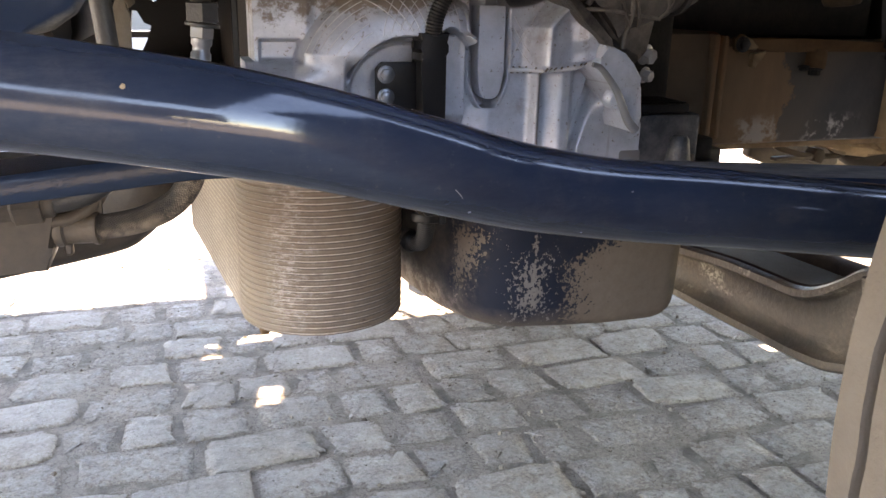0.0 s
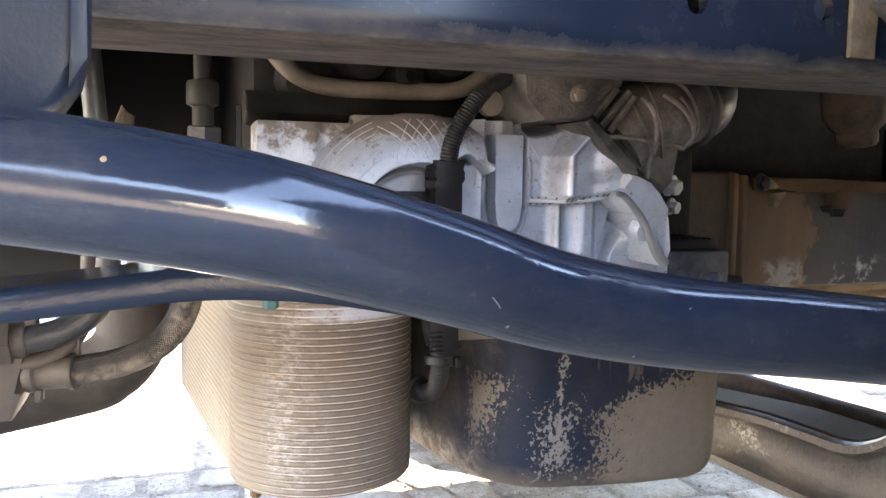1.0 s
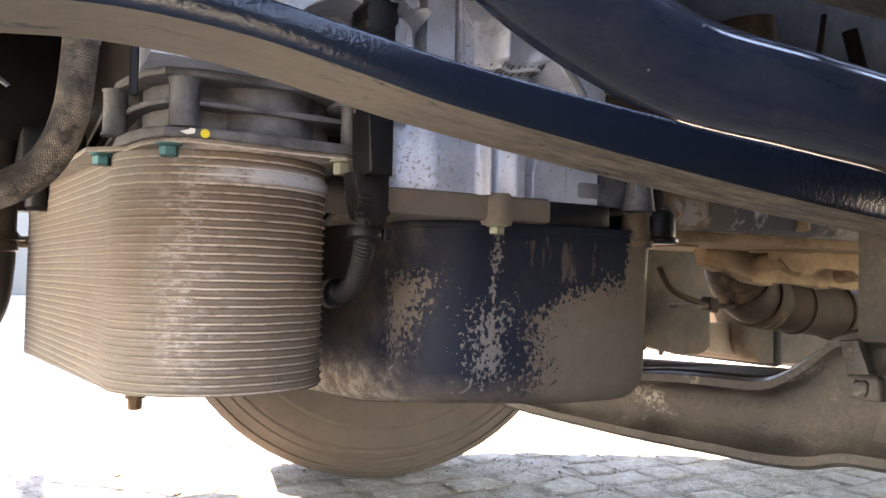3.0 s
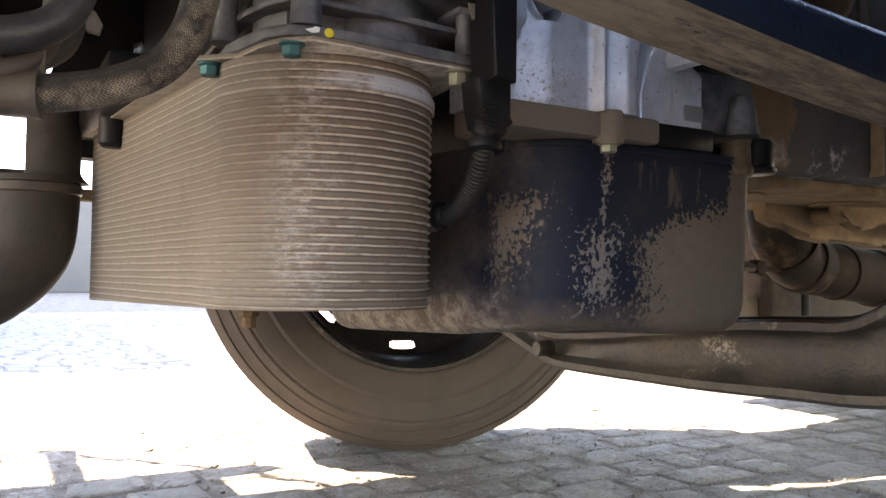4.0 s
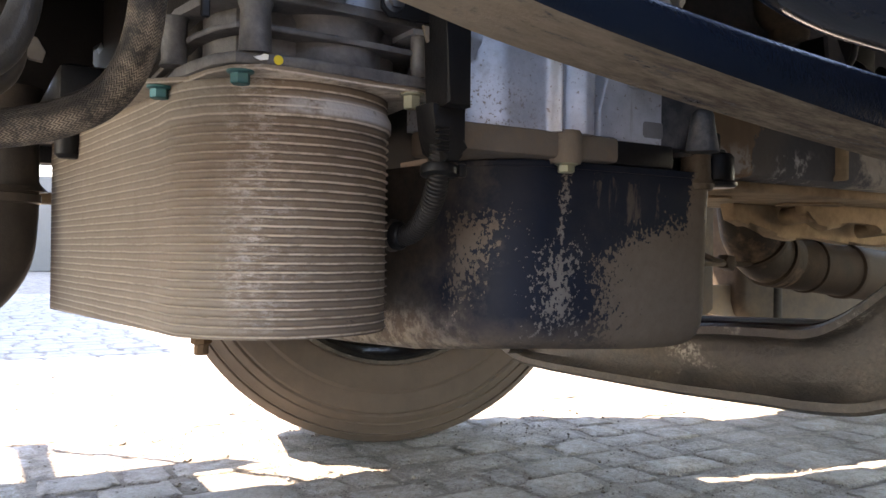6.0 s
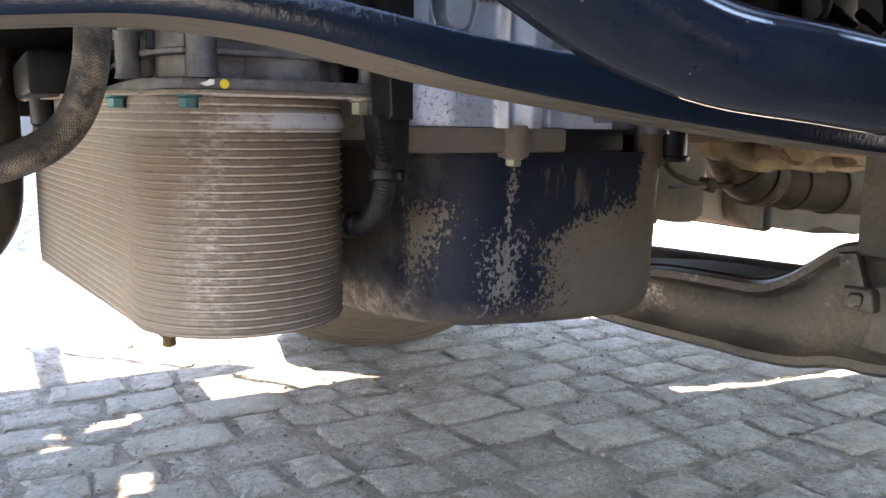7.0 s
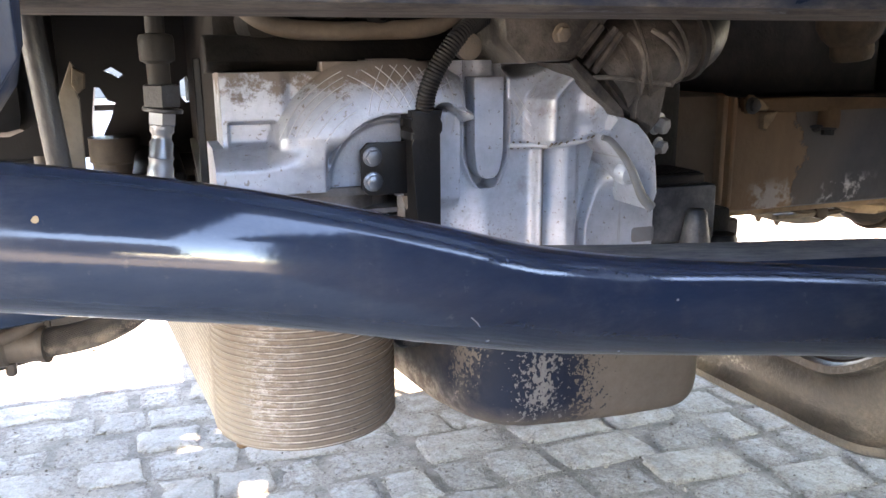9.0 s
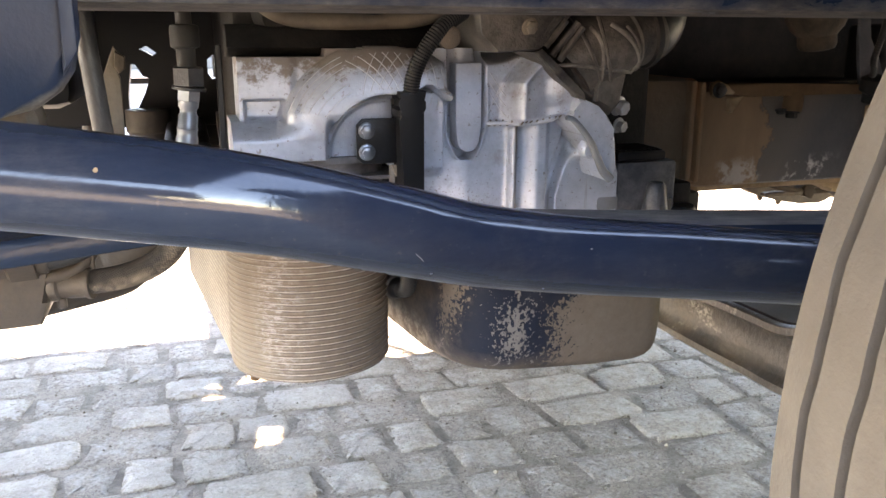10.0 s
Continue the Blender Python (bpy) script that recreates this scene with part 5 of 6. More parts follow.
def build_cab():
    t = thing("truck_cab", (0.4, 1.05, 1.12), "truck cab with a dark grimy floor over the chassis", "truck cab")
    part("floor", bm_box(-1.9, 2.3, 0.50, 1.78, 1.12, 1.20, 0.02), MAT_CAB, t)
    # Unseen cab bodies, sized for the shadow and ground bounce they leave.
    part("shell", bm_box(-1.9, 2.3, 0.50, 1.78, 1.20, 3.4, 0.06), MAT_CAB, t)
    part("side_shell", bm_box(-1.9, 0.36, -0.55, 0.498, 1.12, 2.35, 0.05), MAT_CAB, t, "unseen dark cab side")
    ob = part("fender", bm_box(-1.9, 2.3, 1.78, 2.30, 1.12, 1.135), MAT_CAB, t, "unseen dark sheet fender with gaps cut for sun spots", smooth=0)
    cut = bmesh.new()
    # Unseen panels placed to bound the sky that the drag link mirrors.
    part("near_fender", bm_box(-1.9, 0.34, -0.56, 0.50, 1.10, 1.118, 0.004), MAT_CAB, t, "dark sheet fender over the steering rod")
    part("wheel_arch", bm_box(0.52, 1.60, -0.25, 0.365, 1.10, 1.118, 0.004), MAT_CAB, t, "dark sheet wheel arch")
    # Unseen blockers added to keep sky light off the leaf spring and setts.
    part("deck", bm_box(2.305, 7.0, 0.0, 1.78, 1.10, 1.20, 0.02), MAT_CAB, t, "unseen deck added to block sky light")
    part("rear_blocker", bm_box(1.45, 1.47, -0.20, 0.52, 0.60, 1.119, 0.004), MAT_CAB, t, "unseen panel added behind the wheel to block light")
    part("side_blocker", bm_box(1.70, 3.4, -0.15, 0.45, 0.56, 1.119, 0.02), MAT_CAB, t, "unseen box added behind the wheel to block light")
    # Added strip: closes a sun leak between floor and fender.
    part("seam_strip", bm_box(-1.9, 2.3, 1.70, 1.788, 1.103, 1.119, 0.002), MAT_CAB, t, "dark strip added to stop a sun leak at the fender seam")
    # Added dark plate that keeps daylight out of a gap nearer the engine.
    part("gap_backing", bm_box(-0.30, 0.30, 1.772, 1.780, 0.80, 1.102, 0.003), MAT_CAB, t, "dark plate added behind a gap in the black panels")
    part("arch_stay", bm_box(1.0, 1.08, 0.36, 0.51, 1.10, 1.13, 0.004), MAT_CAB, t)
    # Unseen arm and brace, shaped to cast a post-and-bar shadow on the yard.
    part("mirror_arm", bm_prism([(-0.715, 2.28), (-0.66, 2.28), (-0.662, 2.80), (-0.650, 2.84), (-0.652, 2.875), (-0.722, 2.88), (-0.735, 2.86), (-0.712, 2.82)], 1.121, 1.135, "z", 0.002), MAT_CAB, t, "unseen flat arm that casts a post shadow")
    part("mirror_brace", bm_sweep([(-0.665, 2.81, 1.128), (-0.42, 2.56, 1.128), (-0.20, 2.24, 1.128)], 0.009, 10), MAT_CAB, t)
    # Gaps added in the unseen fender so that sun spots land on the setts.
    for quad in (((-0.655, 1.955), (-0.600, 1.950), (-0.585, 2.015), (-0.632, 2.030)), ((-0.67, 2.245), (-0.56, 2.262), (-0.56, 2.35), (-0.62, 2.35)),
                 ((-0.745, 2.185), (-0.695, 2.190), (-0.690, 2.205), (-0.735, 2.215)), ((-0.735, 2.24), (-0.700, 2.235), (-0.690, 2.255), (-0.715, 2.262)), ((0.35, 1.925), (0.62, 1.868), (0.92, 1.800), (0.95, 1.84), (0.64, 1.885), (0.45, 1.937))):
        bm_prism(quad, 1.0, 1.3, "z", bm=cut)
    cut_out(ob, cut)
    return t


build_cab()


def build_shade_plate():
    # Unseen plate added under the cab to cast the shadow edge on the setts.
    t = thing("shade_step", (-0.3, 2.2, 0.62), "unseen dark plate hung by the cab to cast a shadow edge", "step")
    part("shade_plate", bm_box(-1.4, -0.07, 2.02, 2.28, 0.615, 0.63, 0.003), MAT_CAB, t)
    part("tread_end", bm_prism([(-0.07, 2.17), (0.02, 2.175), (0.08, 2.19), (0.03, 2.25), (-0.07, 2.28)], 0.615, 0.63, "z", 0.002), MAT_CAB, t)
    for x in (-1.3, -0.9):
        part("hanger", bm_box(x, x + 0.03, 2.24, 2.27, 0.63, 1.12, 0.004), MAT_CAB, t)
    return t


build_shade_plate()


def build_parked_trailer_alongside():
    # Unseen trailer added to limit the bright strip mirrored in the drag link.
    t = thing("unseen_trailer", (-3.0, -5.3, 0), "unseen dark trailer added alongside to bound the mirrored sky", "trailer")
    part("deck", bm_box(-14.0, 1.7, -7.6, -5.2, 0.95, 2.35, 0.03), MAT_CAB, t)
    part("side_guard", bm_box(-12.6, 0.0, -5.26, -5.22, 0.35, 0.90, 0.01), MAT_CAB, t)
    for x in (-11.6, -10.3, -9.0):
        for y in (-7.5, -5.6):
            part("wheel", bm_turned([(0.25, 0.0), (0.48, 0.02), (0.50, 0.05), (0.50, 0.25), (0.48, 0.28), (0.25, 0.30)], (x, y, 0.50), (0, 1, 0), 32), MAT_RUBBER, t)
    for y in (-7.2, -5.7):
        part("leg", bm_box(0.2, 0.35, y, y + 0.12, 0.0, 0.96, 0.01), MAT_CAB, t)
    return t


build_parked_trailer_alongside()


def build_trailer():
    # Unseen; sized so that its shadow falls as a wedge on the yard.
    t = thing("parked_trailer", (-4.0, 7.0, 0.0), "unseen box trailer that shadows part of the yard", "trailer")
    part("box", bm_box(-9.0, -1.3, 5.4, 8.0, 0.9, 3.0, 0.03), MAT_CAB, t)
    part("skirt", bm_box(-9.0, -1.4, 5.5, 7.9, 0.0, 0.9, 0.02), MAT_CAB, t)
    return t


build_trailer()


def build_shade_building():
    m = Mat("pale rendered facade", 0.9)
    m.colour(m.mix(m.noise(2, 5, 0.7), (0.42, 0.41, 0.39), (0.52, 0.505, 0.48))).bump(m.noise(60, 4), 0.3, 0.004)
    # Unseen tall block added so that the far setts lie in shadow.
    t = thing("shade_building", (-12.0, 20.0, 0), "unseen building added to shade the far yard", "building")
    part("wall", bm_box(-20.0, -6.5, 13.5, 26.0, 0.0, 12.0, 0.05), m.m, t)
    part("roof", bm_box(-20.3, -6.2, 13.2, 26.3, 12.0, 12.25, 0.05), MAT_CAB, t)
    return t


build_shade_building()


def build_yard_wall():
    m = Mat("grey rendered wall", 0.9)
    m.colour(m.mix(m.noise(3, 5, 0.7), (0.10, 0.097, 0.094), (0.15, 0.145, 0.138))).bump(m.noise(60, 4), 0.3, 0.004)
    bm = bm_box(-30, 9.0, 17.5, 17.8, 0.0, 1.85, 0.02)
    tagged(obj("wall_far", bm, m.m), "grey rendered boundary wall across the yard", "wall", kind="structure")


build_yard_wall()


# ---------------------------------------------------------------- things on the engine's side
def bm_corrugated(points, r, pitch, steps=12):
    """A ribbed conduit along points."""
    pts = spline(points, steps)
    length = sum((b - a).length for a, b in zip(pts, pts[1:]))
    n = int(length / pitch)
    fine, k = [], 0
    dist = [0.0]
    for a, b in zip(pts, pts[1:]):
        dist.append(dist[-1] + (b - a).length)
    for i in range(n * 4 + 1):
        s = length * i / (n * 4)
        while k < len(dist) - 2 and dist[k + 1] < s:
            k += 1
        w = (s - dist[k]) / max(1e-9, dist[k + 1] - dist[k])
        fine.append(pts[k].lerp(pts[k + 1], w))
    shape = (1.0, 1.0, 0.91, 0.91)
    m = len(fine) - 1
    return bm_sweep(fine, lambda u: r * shape[int(round(u * m)) % 4], 18)


def build_cable_clamp():
    t = thing("cable_bracket", (0.25, 0.72, 0.62), "black steel cable bracket bolted to the engine with two zinc bolts", "bracket")
    plate = [(0.227, 0.626)] + [(0.233, 0.620), (0.272, 0.620), (0.272, 0.6645), (0.233, 0.6645), (0.227, 0.6585)]
    part("plate", bm_prism(plate, 0.7215, 0.7255, "y", 0.001), MAT_BLACK, t)
    for z in (0.653, 0.632):
        part("bolt", bm_bolt((0.237, 0.7215, z), (0, -1, 0), 0.0062, True, 0.006), MAT_ZINC, t, "zinc flange bolt")
    part("bracket_tail", bm_prism([(0.262, 0.618), (0.286, 0.618), (0.284, 0.606), (0.266, 0.606)], 0.7215, 0.7255, "y", 0.001), MAT_ALU_DARK, t)
    sleeve = [(0.2675, 0.555), (0.2890, 0.555), (0.2890, 0.672), (0.2870, 0.674), (0.2870, 0.683), (0.2900, 0.685), (0.2915, 0.692), (0.2635, 0.692), (0.2635, 0.686), (0.2665, 0.684), (0.2665, 0.677), (0.2630, 0.674), (0.2630, 0.668), (0.2665, 0.665)]
    part("sleeve", bm_prism(sleeve, 0.695, 0.728, "y", 0.003), MAT_BLACK, t, "black plastic cable sleeve")
    part("lower_sleeve", bm_prism([(0.2615, 0.558), (0.2915, 0.558), (0.2915, 0.531), (0.2895, 0.527), (0.2895, 0.520), (0.2860, 0.5155), (0.2745, 0.5155), (0.2720, 0.524), (0.2640, 0.537)], 0.706, 0.734, "y", 0.003), MAT_BLACK, t)
    for k in range(5):
        part("sleeve_tooth", bm_box(0.2635, 0.2760, 0.7045, 0.707, 0.5385 - k * 0.0042, 0.5405 - k * 0.0042, 0.0006, 1), MAT_BLACK, t)
    strap = part("strap", bm_turned([(0.0125, -0.0045), (0.0145, -0.0035), (0.0150, 0.0), (0.0145, 0.0035), (0.0125, 0.0045)], (0.2795, 0.7255, 0.5095), (0.1, 0.15, 1), 24), MAT_BLACK, t, "black cable tie clamp")
    part("strap_lock", bm_box(0.2900, 0.2975, 0.7130, 0.7230, 0.5045, 0.5150, 0.002, 2), MAT_BLACK, strap)
    return t


build_cable_clamp()


MAT_CONDUIT = dusty_metal("dusty black conduit", (0.0075, 0.0078, 0.0088), (0.028, 0.025, 0.022), 0.35, 0.45, 0.0, 120, 0.2)


def build_conduit():
    t = thing("cable_conduit", (0.28, 0.72, 0.6), "black corrugated cable conduit with dusty ribs", "conduit")
    part("upper_run", bm_corrugated([(0.277, 0.703, 0.688), (0.279, 0.700, 0.706), (0.286, 0.697, 0.724), (0.297, 0.695, 0.741), (0.309, 0.697, 0.753), (0.335, 0.71, 0.768)], 0.0080, 0.0028), MAT_CONDUIT, t)
    part("lower_run", bm_corrugated([(0.277, 0.718, 0.532), (0.2795, 0.725, 0.512), (0.2830, 0.737, 0.495), (0.2870, 0.756, 0.479), (0.2900, 0.776, 0.468), (0.2900, 0.793, 0.462), (0.2870, 0.806, 0.460)], 0.0092, 0.0034), MAT_CONDUIT, t)
    end = part("end_boot", bm_turned([(0.0100, 0.0), (0.0125, 0.003), (0.0125, 0.012), (0.0105, 0.014), (0.0105, 0.034), (0.0090, 0.036)], (0.2890, 0.800, 0.4605), (-0.42, 0.90, 0.05), 20), MAT_BLACK, t, "black moulded boot")
    part("boot_clip", bm_turned([(0.0128, 0.0), (0.0142, 0.0015), (0.0142, 0.0045), (0.0128, 0.006)], (0.2855, 0.8075, 0.461), (-0.42, 0.90, 0.05), 24), MAT_MOULD, end)
    return t


build_conduit()


def build_coolant_pipe():
    t = thing("coolant_pipe", (0.25, 0.77, 0.75), "bent steel coolant pipe, dusty grey", "pipe")
    pts = [(0.10, 0.77, 0.83), (0.128, 0.77, 0.795), (0.150, 0.77, 0.770), (0.176, 0.77, 0.759), (0.21, 0.77, 0.7565), (0.255, 0.77, 0.757), (0.300, 0.77, 0.759), (0.324, 0.77, 0.768), (0.345, 0.77, 0.79), (0.36, 0.77, 0.83)]
    part("pipe", bm_sweep(spline(pts, 8), 0.0082, 20), MAT_TAN, t)
    return t


build_coolant_pipe()


def build_thermostat():
    t = thing("coolant_elbow", (0.48, 0.70, 0.71), "grimy moulded coolant elbow with spring clips", "coolant hose")
    pts = [(0.443, 0.716, 0.712), (0.453, 0.715, 0.721), (0.467, 0.712, 0.729), (0.486, 0.703, 0.735), (0.512, 0.706, 0.743), (0.54, 0.712, 0.750), (0.566, 0.745, 0.778), (0.582, 0.80, 0.84)]
    def fat(u):
        return 0.040 - 0.008 * step(u, 0.25, 0.55)
    line = spline(pts, 8)
    elbow = part("elbow", bm_sweep(line[:39], lambda u: fat(u * 38 / (len(line) - 1)), 28), MAT_MOULD, t)
    hose = part("hose", bm_sweep(line[37:], 0.0310, 28), MAT_BLACK, t, "black coolant hose")
    n = len(line)
    for i, r in ((14, 1.06), (22, 1.08), (29, 1.10)):
        a = line[i]
        ax = (line[i + 1] - line[i - 1]).normalized()
        rad = fat(i / (n - 1)) * r
        part("moulded_ring", bm_turned([(rad - 0.003, -0.002), (rad, -0.001), (rad, 0.001), (rad - 0.003, 0.002)], a, ax, 32), MAT_MOULD, elbow)
    a, ax = line[36], (line[37] - line[35]).normalized()
    part("clip", bm_turned([(0.0335, -0.004), (0.0355, -0.003), (0.0355, 0.003), (0.0335, 0.004)], a, ax, 32), MAT_PIPE, hose, "dusty steel hose clip")
    # raised ribs that follow the elbow's skin
    def skin(x, z):
        k = min(range(n), key=lambda i: (line[i].x - x) ** 2 + (line[i].z - z) ** 2)
        d = math.hypot(line[k].x - x, line[k].z - z)
        r = fat(k / (n - 1))
        return min(line[k].y - math.sqrt(max(r * r - d * d, 0.0)), 0.690)
    for pts, r in (([(0.455, 0.752), (0.463, 0.738), (0.467, 0.720), (0.469, 0.699), (0.468, 0.679)], 0.0026), ([(0.474, 0.755), (0.491, 0.742), (0.504, 0.728), (0.511, 0.717), (0.505, 0.707)], 0.0026), ([(0.422, 0.716), (0.444, 0.715), (0.468, 0.712), (0.504, 0.708)], 0.0020), ([(0.490, 0.753), (0.502, 0.738), (0.509, 0.721)], 0.0022)):
        run = spline([(x, 0, z) for x, z in pts], 6)
        part("rib", bm_sweep([(p.x, skin(p.x, p.z), p.z) for p in run], r, 8), MAT_WORN, elbow, "worn pale moulded rib")
    for (xa, za), (xb, zb) in [[(0.406, 0.733), (0.425, 0.758)], [(0.413, 0.725), (0.438, 0.756)], [(0.421, 0.720), (0.443, 0.752)], [(0.401, 0.743), (0.417, 0.760)]]:
        a, b = Vector((xa, 0.680, za)), Vector((xb, 0.676, zb))
        part("rib", bm_sweep([a, a.lerp(b, 0.5), b], 0.0036, 8), MAT_MOULD, t)
    web = [(0.430, 0.712), (0.440, 0.735), (0.468, 0.738), (0.506, 0.716), (0.498, 0.676), (0.487, 0.664), (0.455, 0.690)]
    part("web", bm_prism(web, 0.690, 0.735, "y", 0.006), MAT_MOULD, t, "grimy web under the elbow")
    part("housing", bm_prism([(0.335, 0.775), (0.338, 0.745), (0.356, 0.728), (0.400, 0.730), (0.432, 0.762), (0.445, 0.790)], 0.676, 0.80, "y", 0.005), MAT_MOULD, t, "dusty thermostat housing")
    part("bolt", bm_bolt((0.387, 0.676, 0.752), (0.2, -1, -0.3), 0.0065), MAT_ALU_DARK, t)
    part("bolt", bm_bolt((0.500, 0.700, 0.673), (0.4, -1, -0.3), 0.0078, True, 0.011), MAT_ALU_MID, t)
    part("bolt", bm_bolt((0.500, 0.698, 0.653), (0.4, -1, -0.2), 0.0062, True, 0.009), MAT_ALU_MID, t)
    part("bolt_head", bm_turned([(0.010, 0.0), (0.011, 0.003), (0.011, 0.012), (0.008, 0.014)], (0.313, 0.705, 0.742), (0, -1, 0), 24), MAT_ALU_DARK, t)
    return t


build_thermostat()


def build_engine_mount():
    t = thing("engine_mount", (0.56, 0.75, 0.55), "dark weathered engine mount block with a black pad", "engine mount")
    part("block", bm_box(0.526, 0.602, 0.737, 0.85, 0.548, 0.606, 0.004), MAT_MOUNT, t)
    pad = part("pad", bm_box(0.528, 0.590, 0.742, 0.85, 0.606, 0.617, 0.003), MAT_BLACK, t, "black ribbed rubber pad")
    for k in range(9):
        part("pad_rib", bm_box(0.531 + k * 0.0064, 0.5345 + k * 0.0064, 0.745, 0.80, 0.617, 0.6186, 0.0), MAT_BLACK, pad, smooth=0)
    part("stud", bm_turned([(0.016, 0.0), (0.014, 0.012), (0.0115, 0.028), (0.0105, 0.036), (0.0075, 0.040)], (0.567, 0.722, 0.545), (0, 0, 1), 24), MAT_MOUNT, t)
    part("foot", bm_box(0.602, 0.640, 0.76, 0.85, 0.535, 0.575, 0.004), MAT_IRON, t)
    return t


MAT_MOUNT = dusty_metal("weathered dark steel", (0.040, 0.044, 0.053), (0.24, 0.235, 0.23), 0.25, 0.45, 0.3, 90, 0.5, 30)
build_engine_mount()


# ---------------------------------------------------------------- rear side
def build_hanger():
    t = thing("spring_bracket", (-0.1, 0.53, 0.70), "navy painted cast spring bracket on the chassis rail", "bracket")
    poly = [(-0.34, 0.70), (-0.060, 0.692), (-0.040, 0.694), (-0.020, 0.699), (-0.006, 0.709), (0.003, 0.722), (0.007, 0.742), (0.008, 0.775), (0.010, 0.98), (-0.34, 0.98)]
    part("body", bm_prism(poly, 0.500, 0.543, "y", 0.009, 3), MAT_BRACKET, t)
    part("lip", bm_prism([(0.000, 0.720), (0.010, 0.735), (0.012, 0.98), (0.004, 0.98), (0.002, 0.75)], 0.494, 0.50, "y", 0.002), MAT_BRACKET, t)
    part("lower_pin", bm_turned([(0.016, 0.0), (0.018, 0.004), (0.018, 0.04), (0.012, 0.045)], (-0.045, 0.60, 0.685), (0, -1, 0), 24), MAT_IRON_BROWN, t)
    return t


build_hanger()


def build_steel_pipe():
    t = thing("steel_pipe", (0.0, 0.73, 0.6), "bent steel pipe with brushed dusty surface", "pipe")
    pts = [(-0.022, 0.73, 1.0), (-0.013, 0.73, 0.80), (-0.006, 0.73, 0.70), (-0.002, 0.735, 0.64), (-0.002, 0.74, 0.603), (-0.008, 0.74, 0.578), (-0.019, 0.738, 0.560), (-0.038, 0.736, 0.549), (-0.058, 0.735, 0.5445), (-0.076, 0.735, 0.543)]
    part("pipe", bm_sweep(spline(pts, 10), lambda u: 0.0112 - 0.0024 * step(u, 0.75, 0.35), 24), MAT_UPIPE, t)
    part("collar", bm_turned([(0.0130, 0.0), (0.0140, 0.002), (0.0140, 0.010), (0.0125, 0.012)], (-0.062, 0.735, 0.544), (-1, 0, -0.05), 24), MAT_FITTING, t)
    part("nut", bm_turned([(0.019, 0.0), (0.019, 0.022), (0.015, 0.025), (0.015, 0.06)], (-0.072, 0.735, 0.5435), (-1, 0, -0.05), 6), MAT_FITTING, t, "brown steel union nut")
    return t


build_steel_pipe()


def build_valve_block():
    t = thing("valve_block", (-0.12, 0.74, 0.5), "dusty brown valve block with bent pipes and hose unions", "valve")
    part("block", bm_prism([(-0.30, 0.470), (-0.075, 0.478), (-0.066, 0.500), (-0.070, 0.535), (-0.064, 0.558), (-0.080, 0.575), (-0.30, 0.580)], 0.735, 0.82, "y", 0.006), MAT_FITTING, t)
    def pipe(pts, r):
        return part("pipe", bm_sweep(spline(pts, 8), r, 18), MAT_FITTING, t, "bent dusty pipe")
    pipe([(-0.085, 0.745, 0.522), (-0.066, 0.742, 0.523), (-0.046, 0.742, 0.5275), (-0.032, 0.748, 0.537), (-0.022, 0.758, 0.556), (-0.018, 0.768, 0.60), (-0.018, 0.775, 0.66)], 0.0072)
    pipe([(-0.085, 0.77, 0.535), (-0.050, 0.775, 0.538), (-0.020, 0.785, 0.548), (-0.004, 0.80, 0.575), (0.0, 0.81, 0.64)], 0.0060)
    part("collar", bm_turned([(0.014, 0.0), (0.0160, 0.003), (0.0160, 0.010), (0.0135, 0.012), (0.0135, 0.034), (0.0150, 0.036), (0.0150, 0.040)], (-0.066, 0.751, 0.5135), (1, -0.25, 0.04), 24), MAT_FITTING, t, "brown hose collar")
    part("union_nut", bm_turned([(0.017, 0.0), (0.017, 0.016), (0.014, 0.018)], (-0.086, 0.756, 0.5125), (1, -0.25, 0.04), 6), MAT_FITTING, t)
    for x, z0, z1 in ((-0.046, 0.512, 0.545), (-0.027, 0.520, 0.556)):
        part("clip_strap", bm_box(x - 0.003, x + 0.003, 0.7435, 0.7475, z0, z1, 0.001, 1), MAT_FITTING, t)
        part("clip_foot", bm_box(x - 0.003, x + 0.006, 0.7435, 0.7625, z0, z0 + 0.003, 0.001, 1), MAT_FITTING, t)
    part("tab", bm_box(-0.060, -0.052, 0.740, 0.748, 0.491, 0.503, 0.002, 1), MAT_FITTING, t)
    return t


build_valve_block()


